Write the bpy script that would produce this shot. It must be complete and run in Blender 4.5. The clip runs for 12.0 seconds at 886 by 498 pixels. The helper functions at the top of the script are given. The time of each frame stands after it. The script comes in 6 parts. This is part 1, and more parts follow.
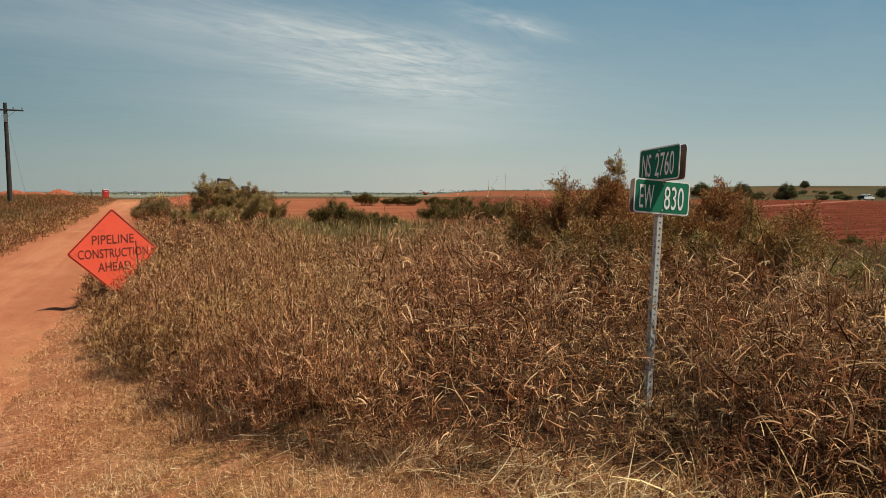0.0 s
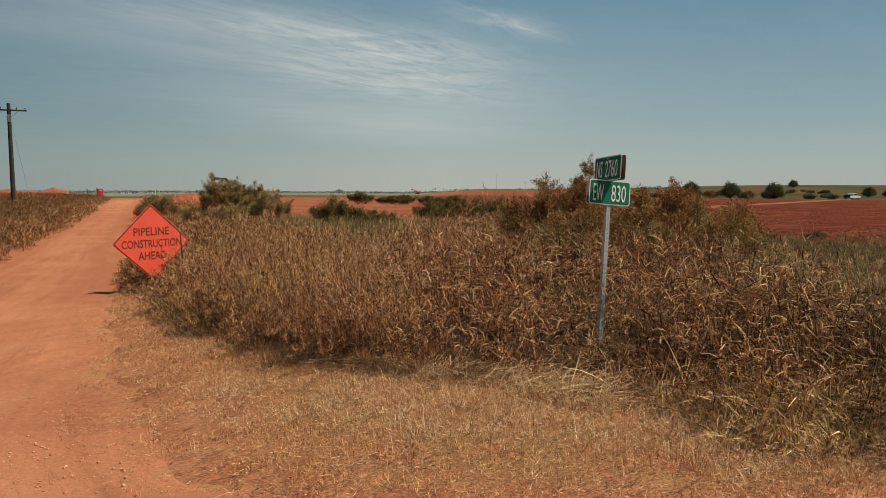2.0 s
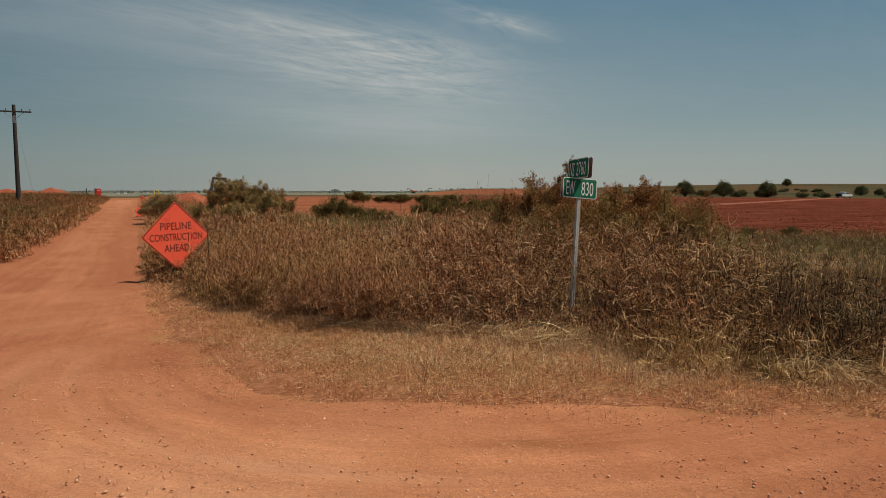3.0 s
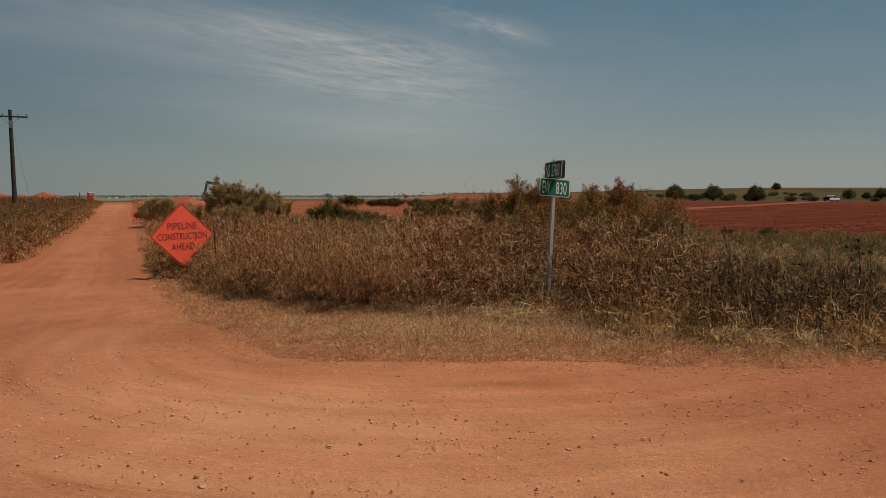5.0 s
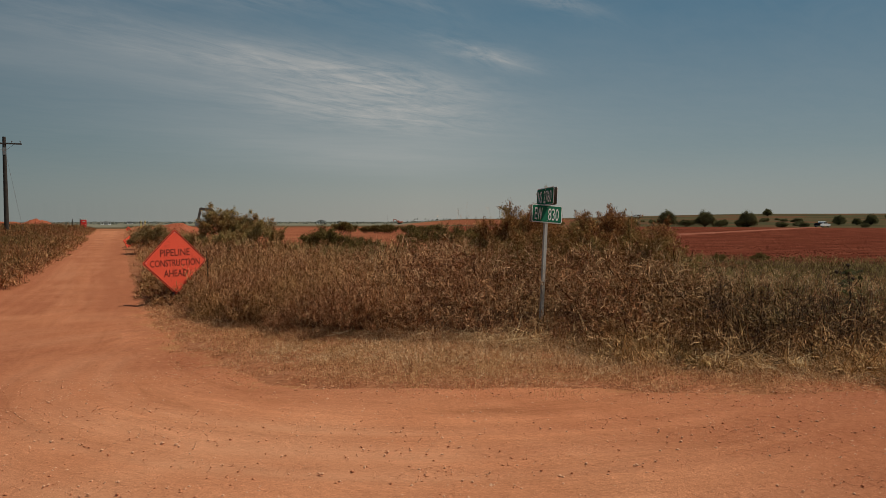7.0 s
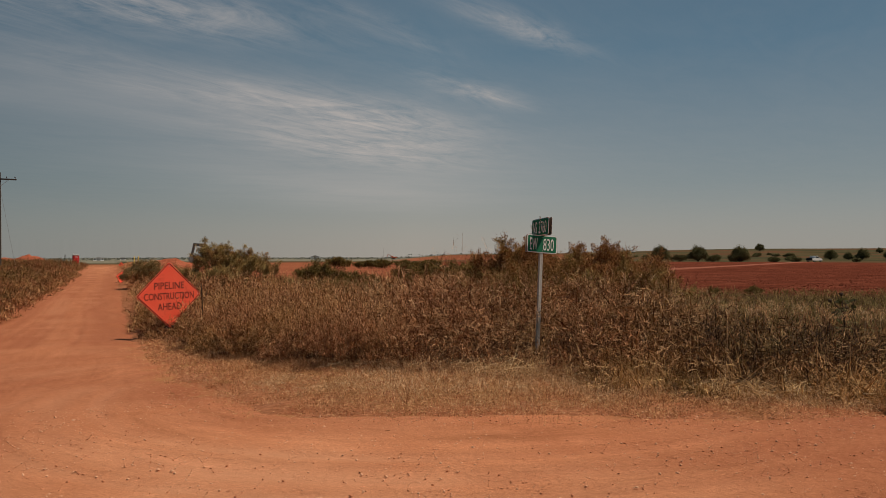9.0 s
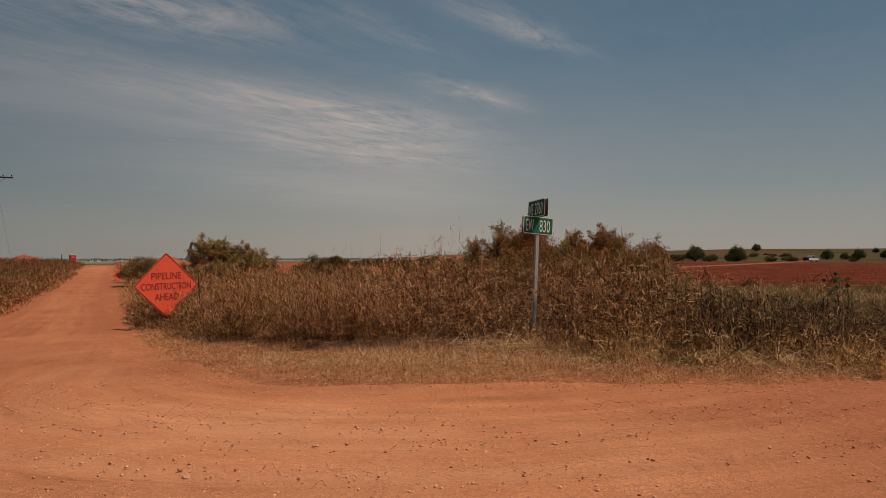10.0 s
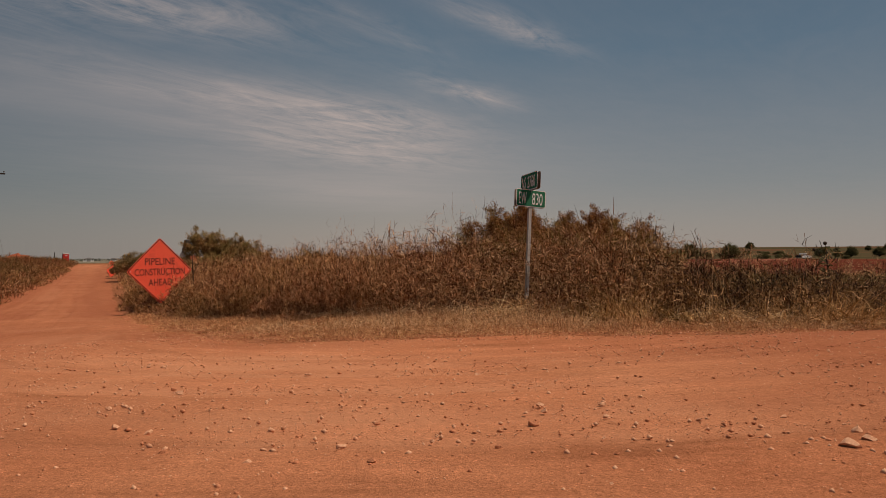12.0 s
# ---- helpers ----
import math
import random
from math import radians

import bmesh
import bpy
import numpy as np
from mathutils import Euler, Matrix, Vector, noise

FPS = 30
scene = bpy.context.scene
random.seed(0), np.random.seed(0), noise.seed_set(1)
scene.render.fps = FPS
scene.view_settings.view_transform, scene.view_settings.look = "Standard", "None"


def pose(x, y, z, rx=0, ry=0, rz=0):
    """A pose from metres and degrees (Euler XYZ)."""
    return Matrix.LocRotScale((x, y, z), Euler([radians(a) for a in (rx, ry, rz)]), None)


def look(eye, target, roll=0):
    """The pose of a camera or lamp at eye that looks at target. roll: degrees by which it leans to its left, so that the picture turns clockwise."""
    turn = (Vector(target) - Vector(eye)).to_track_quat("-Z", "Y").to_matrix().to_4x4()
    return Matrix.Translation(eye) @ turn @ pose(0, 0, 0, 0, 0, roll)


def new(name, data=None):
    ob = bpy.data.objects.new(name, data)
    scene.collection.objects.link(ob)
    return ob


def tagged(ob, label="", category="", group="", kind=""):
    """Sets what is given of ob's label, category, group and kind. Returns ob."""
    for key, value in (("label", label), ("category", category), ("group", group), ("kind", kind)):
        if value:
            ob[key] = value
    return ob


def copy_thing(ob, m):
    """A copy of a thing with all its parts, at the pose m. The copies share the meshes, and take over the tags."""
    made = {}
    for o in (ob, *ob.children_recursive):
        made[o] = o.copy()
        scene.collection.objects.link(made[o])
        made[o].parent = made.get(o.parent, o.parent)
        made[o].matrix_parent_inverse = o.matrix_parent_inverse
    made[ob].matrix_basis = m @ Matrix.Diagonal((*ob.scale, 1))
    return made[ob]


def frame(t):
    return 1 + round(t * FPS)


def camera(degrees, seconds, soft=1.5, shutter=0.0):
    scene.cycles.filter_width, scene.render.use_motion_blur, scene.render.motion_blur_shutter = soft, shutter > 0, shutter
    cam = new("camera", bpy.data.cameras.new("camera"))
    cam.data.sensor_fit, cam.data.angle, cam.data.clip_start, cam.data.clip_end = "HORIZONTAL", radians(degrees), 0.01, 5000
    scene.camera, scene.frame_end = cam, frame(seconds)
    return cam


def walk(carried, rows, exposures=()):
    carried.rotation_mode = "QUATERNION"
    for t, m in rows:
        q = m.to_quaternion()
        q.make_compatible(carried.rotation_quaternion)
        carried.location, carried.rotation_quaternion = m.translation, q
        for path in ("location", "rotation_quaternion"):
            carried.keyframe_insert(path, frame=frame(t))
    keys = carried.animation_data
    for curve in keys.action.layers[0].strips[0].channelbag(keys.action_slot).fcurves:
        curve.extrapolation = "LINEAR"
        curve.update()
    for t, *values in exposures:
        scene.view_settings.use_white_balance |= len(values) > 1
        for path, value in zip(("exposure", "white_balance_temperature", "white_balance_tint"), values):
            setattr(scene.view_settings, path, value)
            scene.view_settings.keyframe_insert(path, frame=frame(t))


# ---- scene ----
cam = camera(66.6, 12.0, 0.6)
METRES, EYE, TILT, LEAN, TURN = 4.6, 1.4, 1.7, 0.5, -23.4
ROWS = [
    (0.0, 0.0, 0.0, 0.0, 0.09, -6.71, -0.76),
    (0.5, -0.0055, -0.0483, 0.0014, -0.08, -6.73, -0.79),
    (1.0, -0.0121, -0.1239, 0.003, -0.25, -6.74, -0.79),
    (1.5, -0.0213, -0.2276, 0.0055, -0.42, -6.78, -0.79),
    (2.0, -0.0305, -0.3549, 0.0072, -0.58, -6.79, -0.82),
    (2.5, -0.0372, -0.499, 0.0082, -0.76, -6.8, -0.78),
    (3.0, -0.045, -0.6452, 0.0086, -0.93, -6.83, -0.73),
    (3.5, -0.0521, -0.7764, 0.007, -1.11, -6.92, -0.71),
    (5.5, -0.0432, -0.8481, 0.0015, -1.73, -6.36, -0.64),
    (6.0, -0.044, -0.8487, 0.0014, -1.87, -6.34, -0.63),
    (6.5, -0.0431, -0.8496, 0.0018, -2.0, -5.49, -0.64),
    (7.0, -0.0411, -0.851, 0.0022, -2.12, -4.23, -0.65),
    (7.5, -0.0414, -0.8523, 0.0025, -2.24, -2.95, -0.64),
    (9.5, -0.046, -0.8622, -0.0303, -2.74, -1.13, -0.57),
    (10.0, -0.0439, -0.8665, -0.0636, -2.85, -1.14, -0.55),
    (10.5, -0.0414, -0.8706, -0.086, -2.96, -1.14, -0.52),
    (11.0, -0.0404, -0.8726, -0.0977, -3.08, -1.16, -0.5),
    (11.5, -0.0406, -0.8738, -0.107, -3.19, -1.16, -0.48),
    (12.0, -0.04, -0.8761, -0.1349, -3.31, -1.19, -0.43),
]
walk(cam, [(t, pose(0, 0, EYE, TILT, LEAN, TURN) @ pose(METRES * x, METRES * y, METRES * z, 90 + pitch, roll, yaw)) for t, x, y, z, yaw, pitch, roll in ROWS],
     [(0.0, 0.08, 6550, 2), (1.0, 0.00, 6550, 2), (1.5, -0.02, 6550, 2), (2.5, -0.22, 6550, 3), (3.5, -0.52, 6620, 5), (5.5, -0.64, 6700, 7), (7.5, -0.59, 6760, 8), (9.5, -0.56, 7400, 18), (10.5, -0.68, 7560, 20), (12.0, -0.68, 7820, 25)])

# ---- light ----
SUN_EL, SUN_AZ = 58.0, 25.0            # height; degrees south of east
sun = new("sun", bpy.data.lights.new("sun", "SUN"))
sun.data.energy, sun.data.angle, sun.data.color = 5.2, radians(0.53), (1.0, 0.92, 0.80)
se, sa = radians(SUN_EL), radians(SUN_AZ)
sun_way = Vector((math.cos(se) * math.cos(sa), -math.cos(se) * math.sin(sa), math.sin(se)))
sun.matrix_world = look(sun_way * 60, (0, 0, 0))

world = bpy.data.worlds.new("sky")
scene.world = world
world.use_nodes = True
wn, wl = world.node_tree.nodes, world.node_tree.links
wn.clear()


def wmath(op, a, b=None, c=None):
    n = wn.new("ShaderNodeMath")
    n.operation = op
    for i, v in enumerate((a, b, c)):
        if v is None:
            continue
        if isinstance(v, (int, float)):
            n.inputs[i].default_value = v
        else:
            wl.new(v, n.inputs[i])
    return n.outputs[0]


sky = wn.new("ShaderNodeTexSky")
sky.sky_type, sky.sun_disc = "NISHITA", False
sky.sun_elevation, sky.sun_rotation = se, radians(90 + SUN_AZ)
sky.altitude, sky.air_density, sky.dust_density, sky.ozone_density = 500, 1.0, 2.2, 1.5
coord = wn.new("ShaderNodeTexCoord")
sep = wn.new("ShaderNodeSeparateXYZ")
wl.new(coord.outputs["Generated"], sep.inputs[0])
up = wmath("MAXIMUM", sep.outputs[2], 0.02)
cx, cy = wmath("DIVIDE", sep.outputs[0], up), wmath("DIVIDE", sep.outputs[1], up)
comb = wn.new("ShaderNodeCombineXYZ")
wl.new(cx, comb.inputs[0]), wl.new(cy, comb.inputs[1])


def cloud_noise(scale, stretch, detail, rough, distortion, turn=-26, shift=0.0):
    m = wn.new("ShaderNodeMapping")
    m.vector_type = "TEXTURE"
    m.inputs[3].default_value = (stretch, 1, 1)
    m.inputs[2].default_value = (0, 0, radians(-turn))
    m.inputs[1].default_value = (shift, 0.3 * shift, 0)
    wl.new(comb.outputs[0], m.inputs[0])
    n = wn.new("ShaderNodeTexNoise")
    n.inputs["Scale"].default_value, n.inputs["Detail"].default_value = scale, detail
    n.inputs["Roughness"].default_value, n.inputs["Distortion"].default_value = rough, distortion
    wl.new(m.outputs[0], n.inputs[0])
    return n.outputs[0]


def cirrus_bank(x, y, along, across, turn, gain):
    """A soft elliptical bank on the cloud sheet overhead."""
    c, s = math.cos(radians(turn)), math.sin(radians(turn))
    dx, dy = wmath("SUBTRACT", cx, x), wmath("SUBTRACT", cy, y)
    u = wmath("DIVIDE", wmath("ADD", wmath("MULTIPLY", dx, c), wmath("MULTIPLY", dy, s)), along)
    v = wmath("DIVIDE", wmath("SUBTRACT", wmath("MULTIPLY", dy, c), wmath("MULTIPLY", dx, s)), across)
    r = wmath("ADD", wmath("MULTIPLY", u, u), wmath("MULTIPLY", v, v))
    return wmath("MULTIPLY", wmath("POWER", 2.718, wmath("MULTIPLY", r, -1.0)), gain)


bank = 0.05
for args in ((1.62, 4.62, 0.80, 0.42, 22, 0.85), (2.2, 5.9, 1.5, 0.85, 48, 0.95), (0.35, 4.2, 0.7, 0.35, 16, 0.38), (0.12, 2.95, 0.62, 0.27, 4, 1.0), (-0.9, 3.3, 0.6, 0.30, 8, 0.5),
             (1.58, 2.50, 0.44, 0.10, 22, 1.0), (2.02, 3.64, 0.46, 0.15, 26, 0.85), (1.12, 2.80, 0.45, 0.10, 32, 0.35),
             (-2.6, 2.0, 1.6, 0.5, 20, 0.6), (0.8, -3.5, 2.0, 0.6, 26, 0.5)):
    bank = wmath("ADD", bank, cirrus_bank(*args))
wisps = wmath("ADD", wmath("MULTIPLY", cloud_noise(4.6, 3.0, 10, 0.68, 1.0, -30), 0.50), wmath("MULTIPLY", cloud_noise(1.8, 1.6, 9, 0.66, 1.2, -14, 3.7), 0.50))
rng = wn.new("ShaderNodeMapRange")
rng.inputs[1].default_value, rng.inputs[2].default_value = 0.40, 0.66
wl.new(wisps, rng.inputs[0])
veil = wmath("ADD", cirrus_bank(3.4, 9.5, 5.0, 2.4, 62, 0.34), wmath("ADD", cirrus_bank(1.3, 5.0, 2.0, 0.9, 35, 0.14), cirrus_bank(-0.4, 4.8, 1.6, 1.0, 10, 0.12)))
veil = wmath("MULTIPLY", veil, wmath("MULTIPLY_ADD", cloud_noise(0.8, 1.6, 6, 0.6, 0.6, 10, 1.2), 1.2, 0.4))
cover = wmath("MINIMUM", wmath("ADD", wmath("MULTIPLY", wmath("MINIMUM", wmath("MULTIPLY", rng.outputs[0], bank), 1.0), 0.75), veil), 0.9)
mix = wn.new("ShaderNodeMix")
mix.data_type = "RGBA"
wl.new(cover, mix.inputs[0])
# a flatter, hazier sky than the clean one: pulled towards a grey-blue
haze = wn.new("ShaderNodeMix")
haze.data_type = "RGBA"
haze.inputs[0].default_value = 0.80
band = wn.new("ShaderNodeValToRGB")
stops = ((0.0, (4.85, 4.95, 4.75)), (0.10, (2.85, 3.70, 4.02)), (0.28, (1.00, 2.34, 3.42)), (0.60, (0.44, 1.26, 2.28)), (1.0, (0.36, 0.95, 1.80)))
while len(band.color_ramp.elements) < len(stops):
    band.color_ramp.elements.new(0.5)
for e, (p, c) in zip(band.color_ramp.elements, stops):
    e.position, e.color = p, (*c, 1)
wl.new(sep.outputs[2], band.inputs[0])
wl.new(band.outputs[0], haze.inputs[7])
wl.new(sky.outputs[0], haze.inputs[6])
# deeper blue away from the sun's side of the sky
side = wn.new("ShaderNodeValToRGB")
side.color_ramp.elements.new(0.70)
for e, (p, c) in zip(side.color_ramp.elements, ((0.40, (0.64, 0.71, 0.74)), (0.70, (1.04, 1.02, 1.0)), (0.95, (0.90, 0.93, 0.95)))):
    e.position, e.color = p, (*c, 1)
wl.new(wmath("MULTIPLY_ADD", sep.outputs[0], 0.5, 0.5), side.inputs[0])
deep = wn.new("ShaderNodeMix")
deep.data_type, deep.blend_type = "RGBA", "MULTIPLY"
deep.inputs[0].default_value = 1.0
wl.new(haze.outputs[2], deep.inputs[6]), wl.new(side.outputs[0], deep.inputs[7])
wl.new(deep.outputs[2], mix.inputs[6])
mix.inputs[7].default_value = (6.3, 6.2, 6.15, 1)
bg = wn.new("ShaderNodeBackground")
bg.inputs[1].default_value = 0.104
wl.new(mix.outputs[2], bg.inputs[0])
wout = wn.new("ShaderNodeOutputWorld")
wl.new(bg.outputs[0], wout.inputs[0])


# ---- materials ----
def graph(name):
    m = bpy.data.materials.new(name)
    m.use_nodes = True
    m.node_tree.nodes.clear()
    return m, m.node_tree.nodes, m.node_tree.links


def ramp_of(nodes, stops, constant=False):
    r = nodes.new("ShaderNodeValToRGB")
    r.color_ramp.interpolation = "CONSTANT" if constant else "LINEAR"
    el = r.color_ramp.elements
    while len(el) < len(stops):
        el.new(0.5)
    for e, (p, c) in zip(el, stops):
        e.position, e.color = p, (*c, 1)
    return r


def noise_of(nodes, links, coord, scale, detail=4, rough=0.6, distortion=0.0):
    n = nodes.new("ShaderNodeTexNoise")
    n.inputs["Scale"].default_value, n.inputs["Detail"].default_value = scale, detail
    n.inputs["Roughness"].default_value, n.inputs["Distortion"].default_value = rough, distortion
    links.new(coord, n.inputs[0])
    return n.outputs[0]


def mixed(nodes, links, fac, a, b, blend="MIX"):
    m = nodes.new("ShaderNodeMix")
    m.data_type, m.blend_type = "RGBA", blend
    for i, v in ((0, fac), (6, a), (7, b)):
        if isinstance(v, (int, float)):
            m.inputs[i].default_value = v
        elif isinstance(v, tuple):
            m.inputs[i].default_value = (*v, 1)
        else:
            links.new(v, m.inputs[i])
    return m.outputs[2]


def surface(name, dark, light, scale=6.0, fine=60.0, rough=0.8, metal=0.0, bump=0.3, depth=0.004, stain=None, coat=0.0):
    """A plain surface: two-scale colour variation, fine relief, uneven gloss."""
    m, nd, ln = graph(name)
    co = nd.new("ShaderNodeTexCoord").outputs["Object"]
    big, small = noise_of(nd, ln, co, scale, 5, 0.6), noise_of(nd, ln, co, fine, 3, 0.7)
    r = ramp_of(nd, [(0.35, dark), (0.68, light)])
    s = nd.new("ShaderNodeMath")
    s.operation = "MULTIPLY_ADD"
    s.inputs[1].default_value = 0.45
    ln.new(small, s.inputs[0])
    half = nd.new("ShaderNodeMath")
    half.operation = "MULTIPLY"
    half.inputs[1].default_value = 0.55
    ln.new(big, half.inputs[0])
    ln.new(half.outputs[0], s.inputs[2])
    ln.new(s.outputs[0], r.inputs[0])
    colour = r.outputs[0]
    if stain:
        sr = ramp_of(nd, [(0.56, (0, 0, 0)), (0.72, (1, 1, 1))])
        ln.new(noise_of(nd, ln, co, scale * 1.7, 6, 0.7, 0.6), sr.inputs[0])
        colour = mixed(nd, ln, sr.outputs[0], colour, stain)
    b = nd.new("ShaderNodeBsdfPrincipled")
    b.inputs["Roughness"].default_value, b.inputs["Metallic"].default_value = rough, metal
    b.inputs["Coat Weight"].default_value = coat
    b.inputs["Specular IOR Level"].default_value = 0.05 if rough > 0.9 else 0.4
    ln.new(colour, b.inputs["Base Color"])
    bp = nd.new("ShaderNodeBump")
    bp.inputs["Strength"].default_value, bp.inputs["Distance"].default_value = bump, depth
    ln.new(small, bp.inputs["Height"])
    ln.new(bp.outputs[0], b.inputs["Normal"])
    o = nd.new("ShaderNodeOutputMaterial")
    ln.new(b.outputs[0], o.inputs[0])
    return m


def foliage(name, stops, patch=None, patch_scale=0.5, patch_range=(0.5, 0.62), through_light=0.25, rough=0.7):
    """Leaves and blades: each blade its own colour, drifting in patches over the ground."""
    m, nd, ln = graph(name)
    geo = nd.new("ShaderNodeNewGeometry")
    co = nd.new("ShaderNodeTexCoord").outputs["Object"]
    r = ramp_of(nd, stops)
    ln.new(geo.outputs["Random Per Island"], r.inputs[0])
    colour = r.outputs[0]
    if patch:
        pr = ramp_of(nd, [(patch_range[0], (0, 0, 0)), (patch_range[1], (1, 1, 1))])
        ln.new(noise_of(nd, ln, co, patch_scale, 3, 0.6), pr.inputs[0])
        pc = ramp_of(nd, patch)
        ln.new(geo.outputs["Random Per Island"], pc.inputs[0])
        colour = mixed(nd, ln, pr.outputs[0], colour, pc.outputs[0])
    streak = ramp_of(nd, [(0.3, (0.72, 0.72, 0.72)), (0.7, (1.15, 1.15, 1.15))])
    ln.new(noise_of(nd, ln, co, 35, 3, 0.7), streak.inputs[0])
    colour = mixed(nd, ln, 1.0, colour, streak.outputs[0], "MULTIPLY")
    b = nd.new("ShaderNodeBsdfPrincipled")
    b.inputs["Roughness"].default_value = rough
    b.inputs["Specular IOR Level"].default_value = 0.08
    ln.new(colour, b.inputs["Base Color"])
    t = nd.new("ShaderNodeBsdfTranslucent")
    ln.new(colour, t.inputs[0])
    mx = nd.new("ShaderNodeMixShader")
    mx.inputs[0].default_value = through_light
    ln.new(b.outputs[0], mx.inputs[1]), ln.new(t.outputs[0], mx.inputs[2])
    o = nd.new("ShaderNodeOutputMaterial")
    ln.new(mx.outputs[0], o.inputs[0])
    return m


def attr_of(nodes, name):
    a = nodes.new("ShaderNodeAttribute")
    a.attribute_name = name
    return a.outputs["Fac"]


def land_material():
    """Red soil, ploughed land and dry pasture by land use, and a plain that pales with distance."""
    m, nd, ln = graph("land")
    co = nd.new("ShaderNodeTexCoord").outputs["Object"]
    soil = ramp_of(nd, [(0.3, (0.30, 0.105, 0.050)), (0.55, (0.40, 0.165, 0.085)), (0.75, (0.48, 0.225, 0.125))])
    ln.new(noise_of(nd, ln, co, 1.6, 8, 0.7), soil.inputs[0])
    plough = ramp_of(nd, [(0.32, (0.086, 0.022, 0.013)), (0.5, (0.150, 0.041, 0.024)), (0.70, (0.245, 0.078, 0.046))])
    mp = nd.new("ShaderNodeMapping")
    mp.inputs[2].default_value = (0, 0, radians(34))
    mp.inputs[3].default_value = (0.22, 0.62, 1)
    ln.new(co, mp.inputs[0])
    ln.new(noise_of(nd, ln, mp.outputs[0], 1.1, 7, 0.72, 0.4), plough.inputs[0])
    # pasture tones are lifted and greyed to paint haze over the far hills
    pasture = ramp_of(nd, [(0.34, (0.055, 0.052, 0.028)), (0.44, (0.078, 0.070, 0.038)), (0.50, (0.094, 0.080, 0.043)), (0.55, (0.15, 0.060, 0.036)), (0.59, (0.084, 0.074, 0.040)), (0.68, (0.060, 0.057, 0.030))])
    mp3 = nd.new("ShaderNodeMapping")
    mp3.inputs[2].default_value = (0, 0, radians(48))
    mp3.inputs[3].default_value = (1.6, 0.35, 1)
    ln.new(co, mp3.inputs[0])
    ln.new(noise_of(nd, ln, mp3.outputs[0], 0.022, 4, 0.6), pasture.inputs[0])
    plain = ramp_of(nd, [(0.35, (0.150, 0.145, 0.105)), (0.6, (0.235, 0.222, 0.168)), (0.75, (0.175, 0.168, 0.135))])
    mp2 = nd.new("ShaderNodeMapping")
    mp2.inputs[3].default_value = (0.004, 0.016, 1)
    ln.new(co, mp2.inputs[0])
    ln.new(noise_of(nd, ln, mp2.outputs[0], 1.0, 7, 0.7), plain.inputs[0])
    colour = mixed(nd, ln, attr_of(nd, "pasture"), soil.outputs[0], pasture.outputs[0])
    # plant litter under the growth, its dark tone also painting shade in gaps
    shaded_litter = ramp_of(nd, [(0.35, (0.040, 0.021, 0.012)), (0.6, (0.085, 0.045, 0.024)), (0.75, (0.17, 0.095, 0.048))])
    ln.new(noise_of(nd, ln, co, 28, 7, 0.75, 0.8), shaded_litter.inputs[0])
    colour = mixed(nd, ln, attr_of(nd, "shaded_litter"), colour, shaded_litter.outputs[0])
    mat_ = ramp_of(nd, [(0.30, (0.16, 0.064, 0.027)), (0.5, (0.30, 0.145, 0.063)), (0.7, (0.48, 0.28, 0.130))])
    ln.new(noise_of(nd, ln, co, 60, 7, 0.8, 1.2), mat_.inputs[0])
    cover_ = nd.new("ShaderNodeMath")
    cover_.operation = "MULTIPLY"
    patch_ = ramp_of(nd, [(0.36, (0, 0, 0)), (0.52, (1, 1, 1))])
    ln.new(noise_of(nd, ln, co, 3.5, 6, 0.7), patch_.inputs[0])
    ln.new(patch_.outputs[0], cover_.inputs[0]), ln.new(attr_of(nd, "thatch"), cover_.inputs[1])
    colour = mixed(nd, ln, cover_.outputs[0], colour, mat_.outputs[0])
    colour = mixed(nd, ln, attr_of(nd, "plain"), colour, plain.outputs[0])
    dry = ramp_of(nd, [(0.3, (0.23, 0.070, 0.036)), (0.5, (0.33, 0.112, 0.058)), (0.72, (0.42, 0.165, 0.090))])
    ln.new(noise_of(nd, ln, mp.outputs[0], 0.5, 7, 0.7, 0.4), dry.inputs[0])
    tilled = mixed(nd, ln, attr_of(nd, "dry_soil"), plough.outputs[0], dry.outputs[0])
    colour = mixed(nd, ln, attr_of(nd, "plough"), colour, tilled)
    b = nd.new("ShaderNodeBsdfPrincipled")
    b.inputs["Roughness"].default_value = 0.95
    b.inputs["Specular IOR Level"].default_value = 0.0
    ln.new(colour, b.inputs["Base Color"])
    bp = nd.new("ShaderNodeBump")
    bp.inputs["Strength"].default_value, bp.inputs["Distance"].default_value = 0.9, 0.30
    ln.new(noise_of(nd, ln, mp.outputs[0], 3.0, 6, 0.75), bp.inputs["Height"])
    ln.new(bp.outputs[0], b.inputs["Normal"])
    o = nd.new("ShaderNodeOutputMaterial")
    ln.new(b.outputs[0], o.inputs[0])
    return m


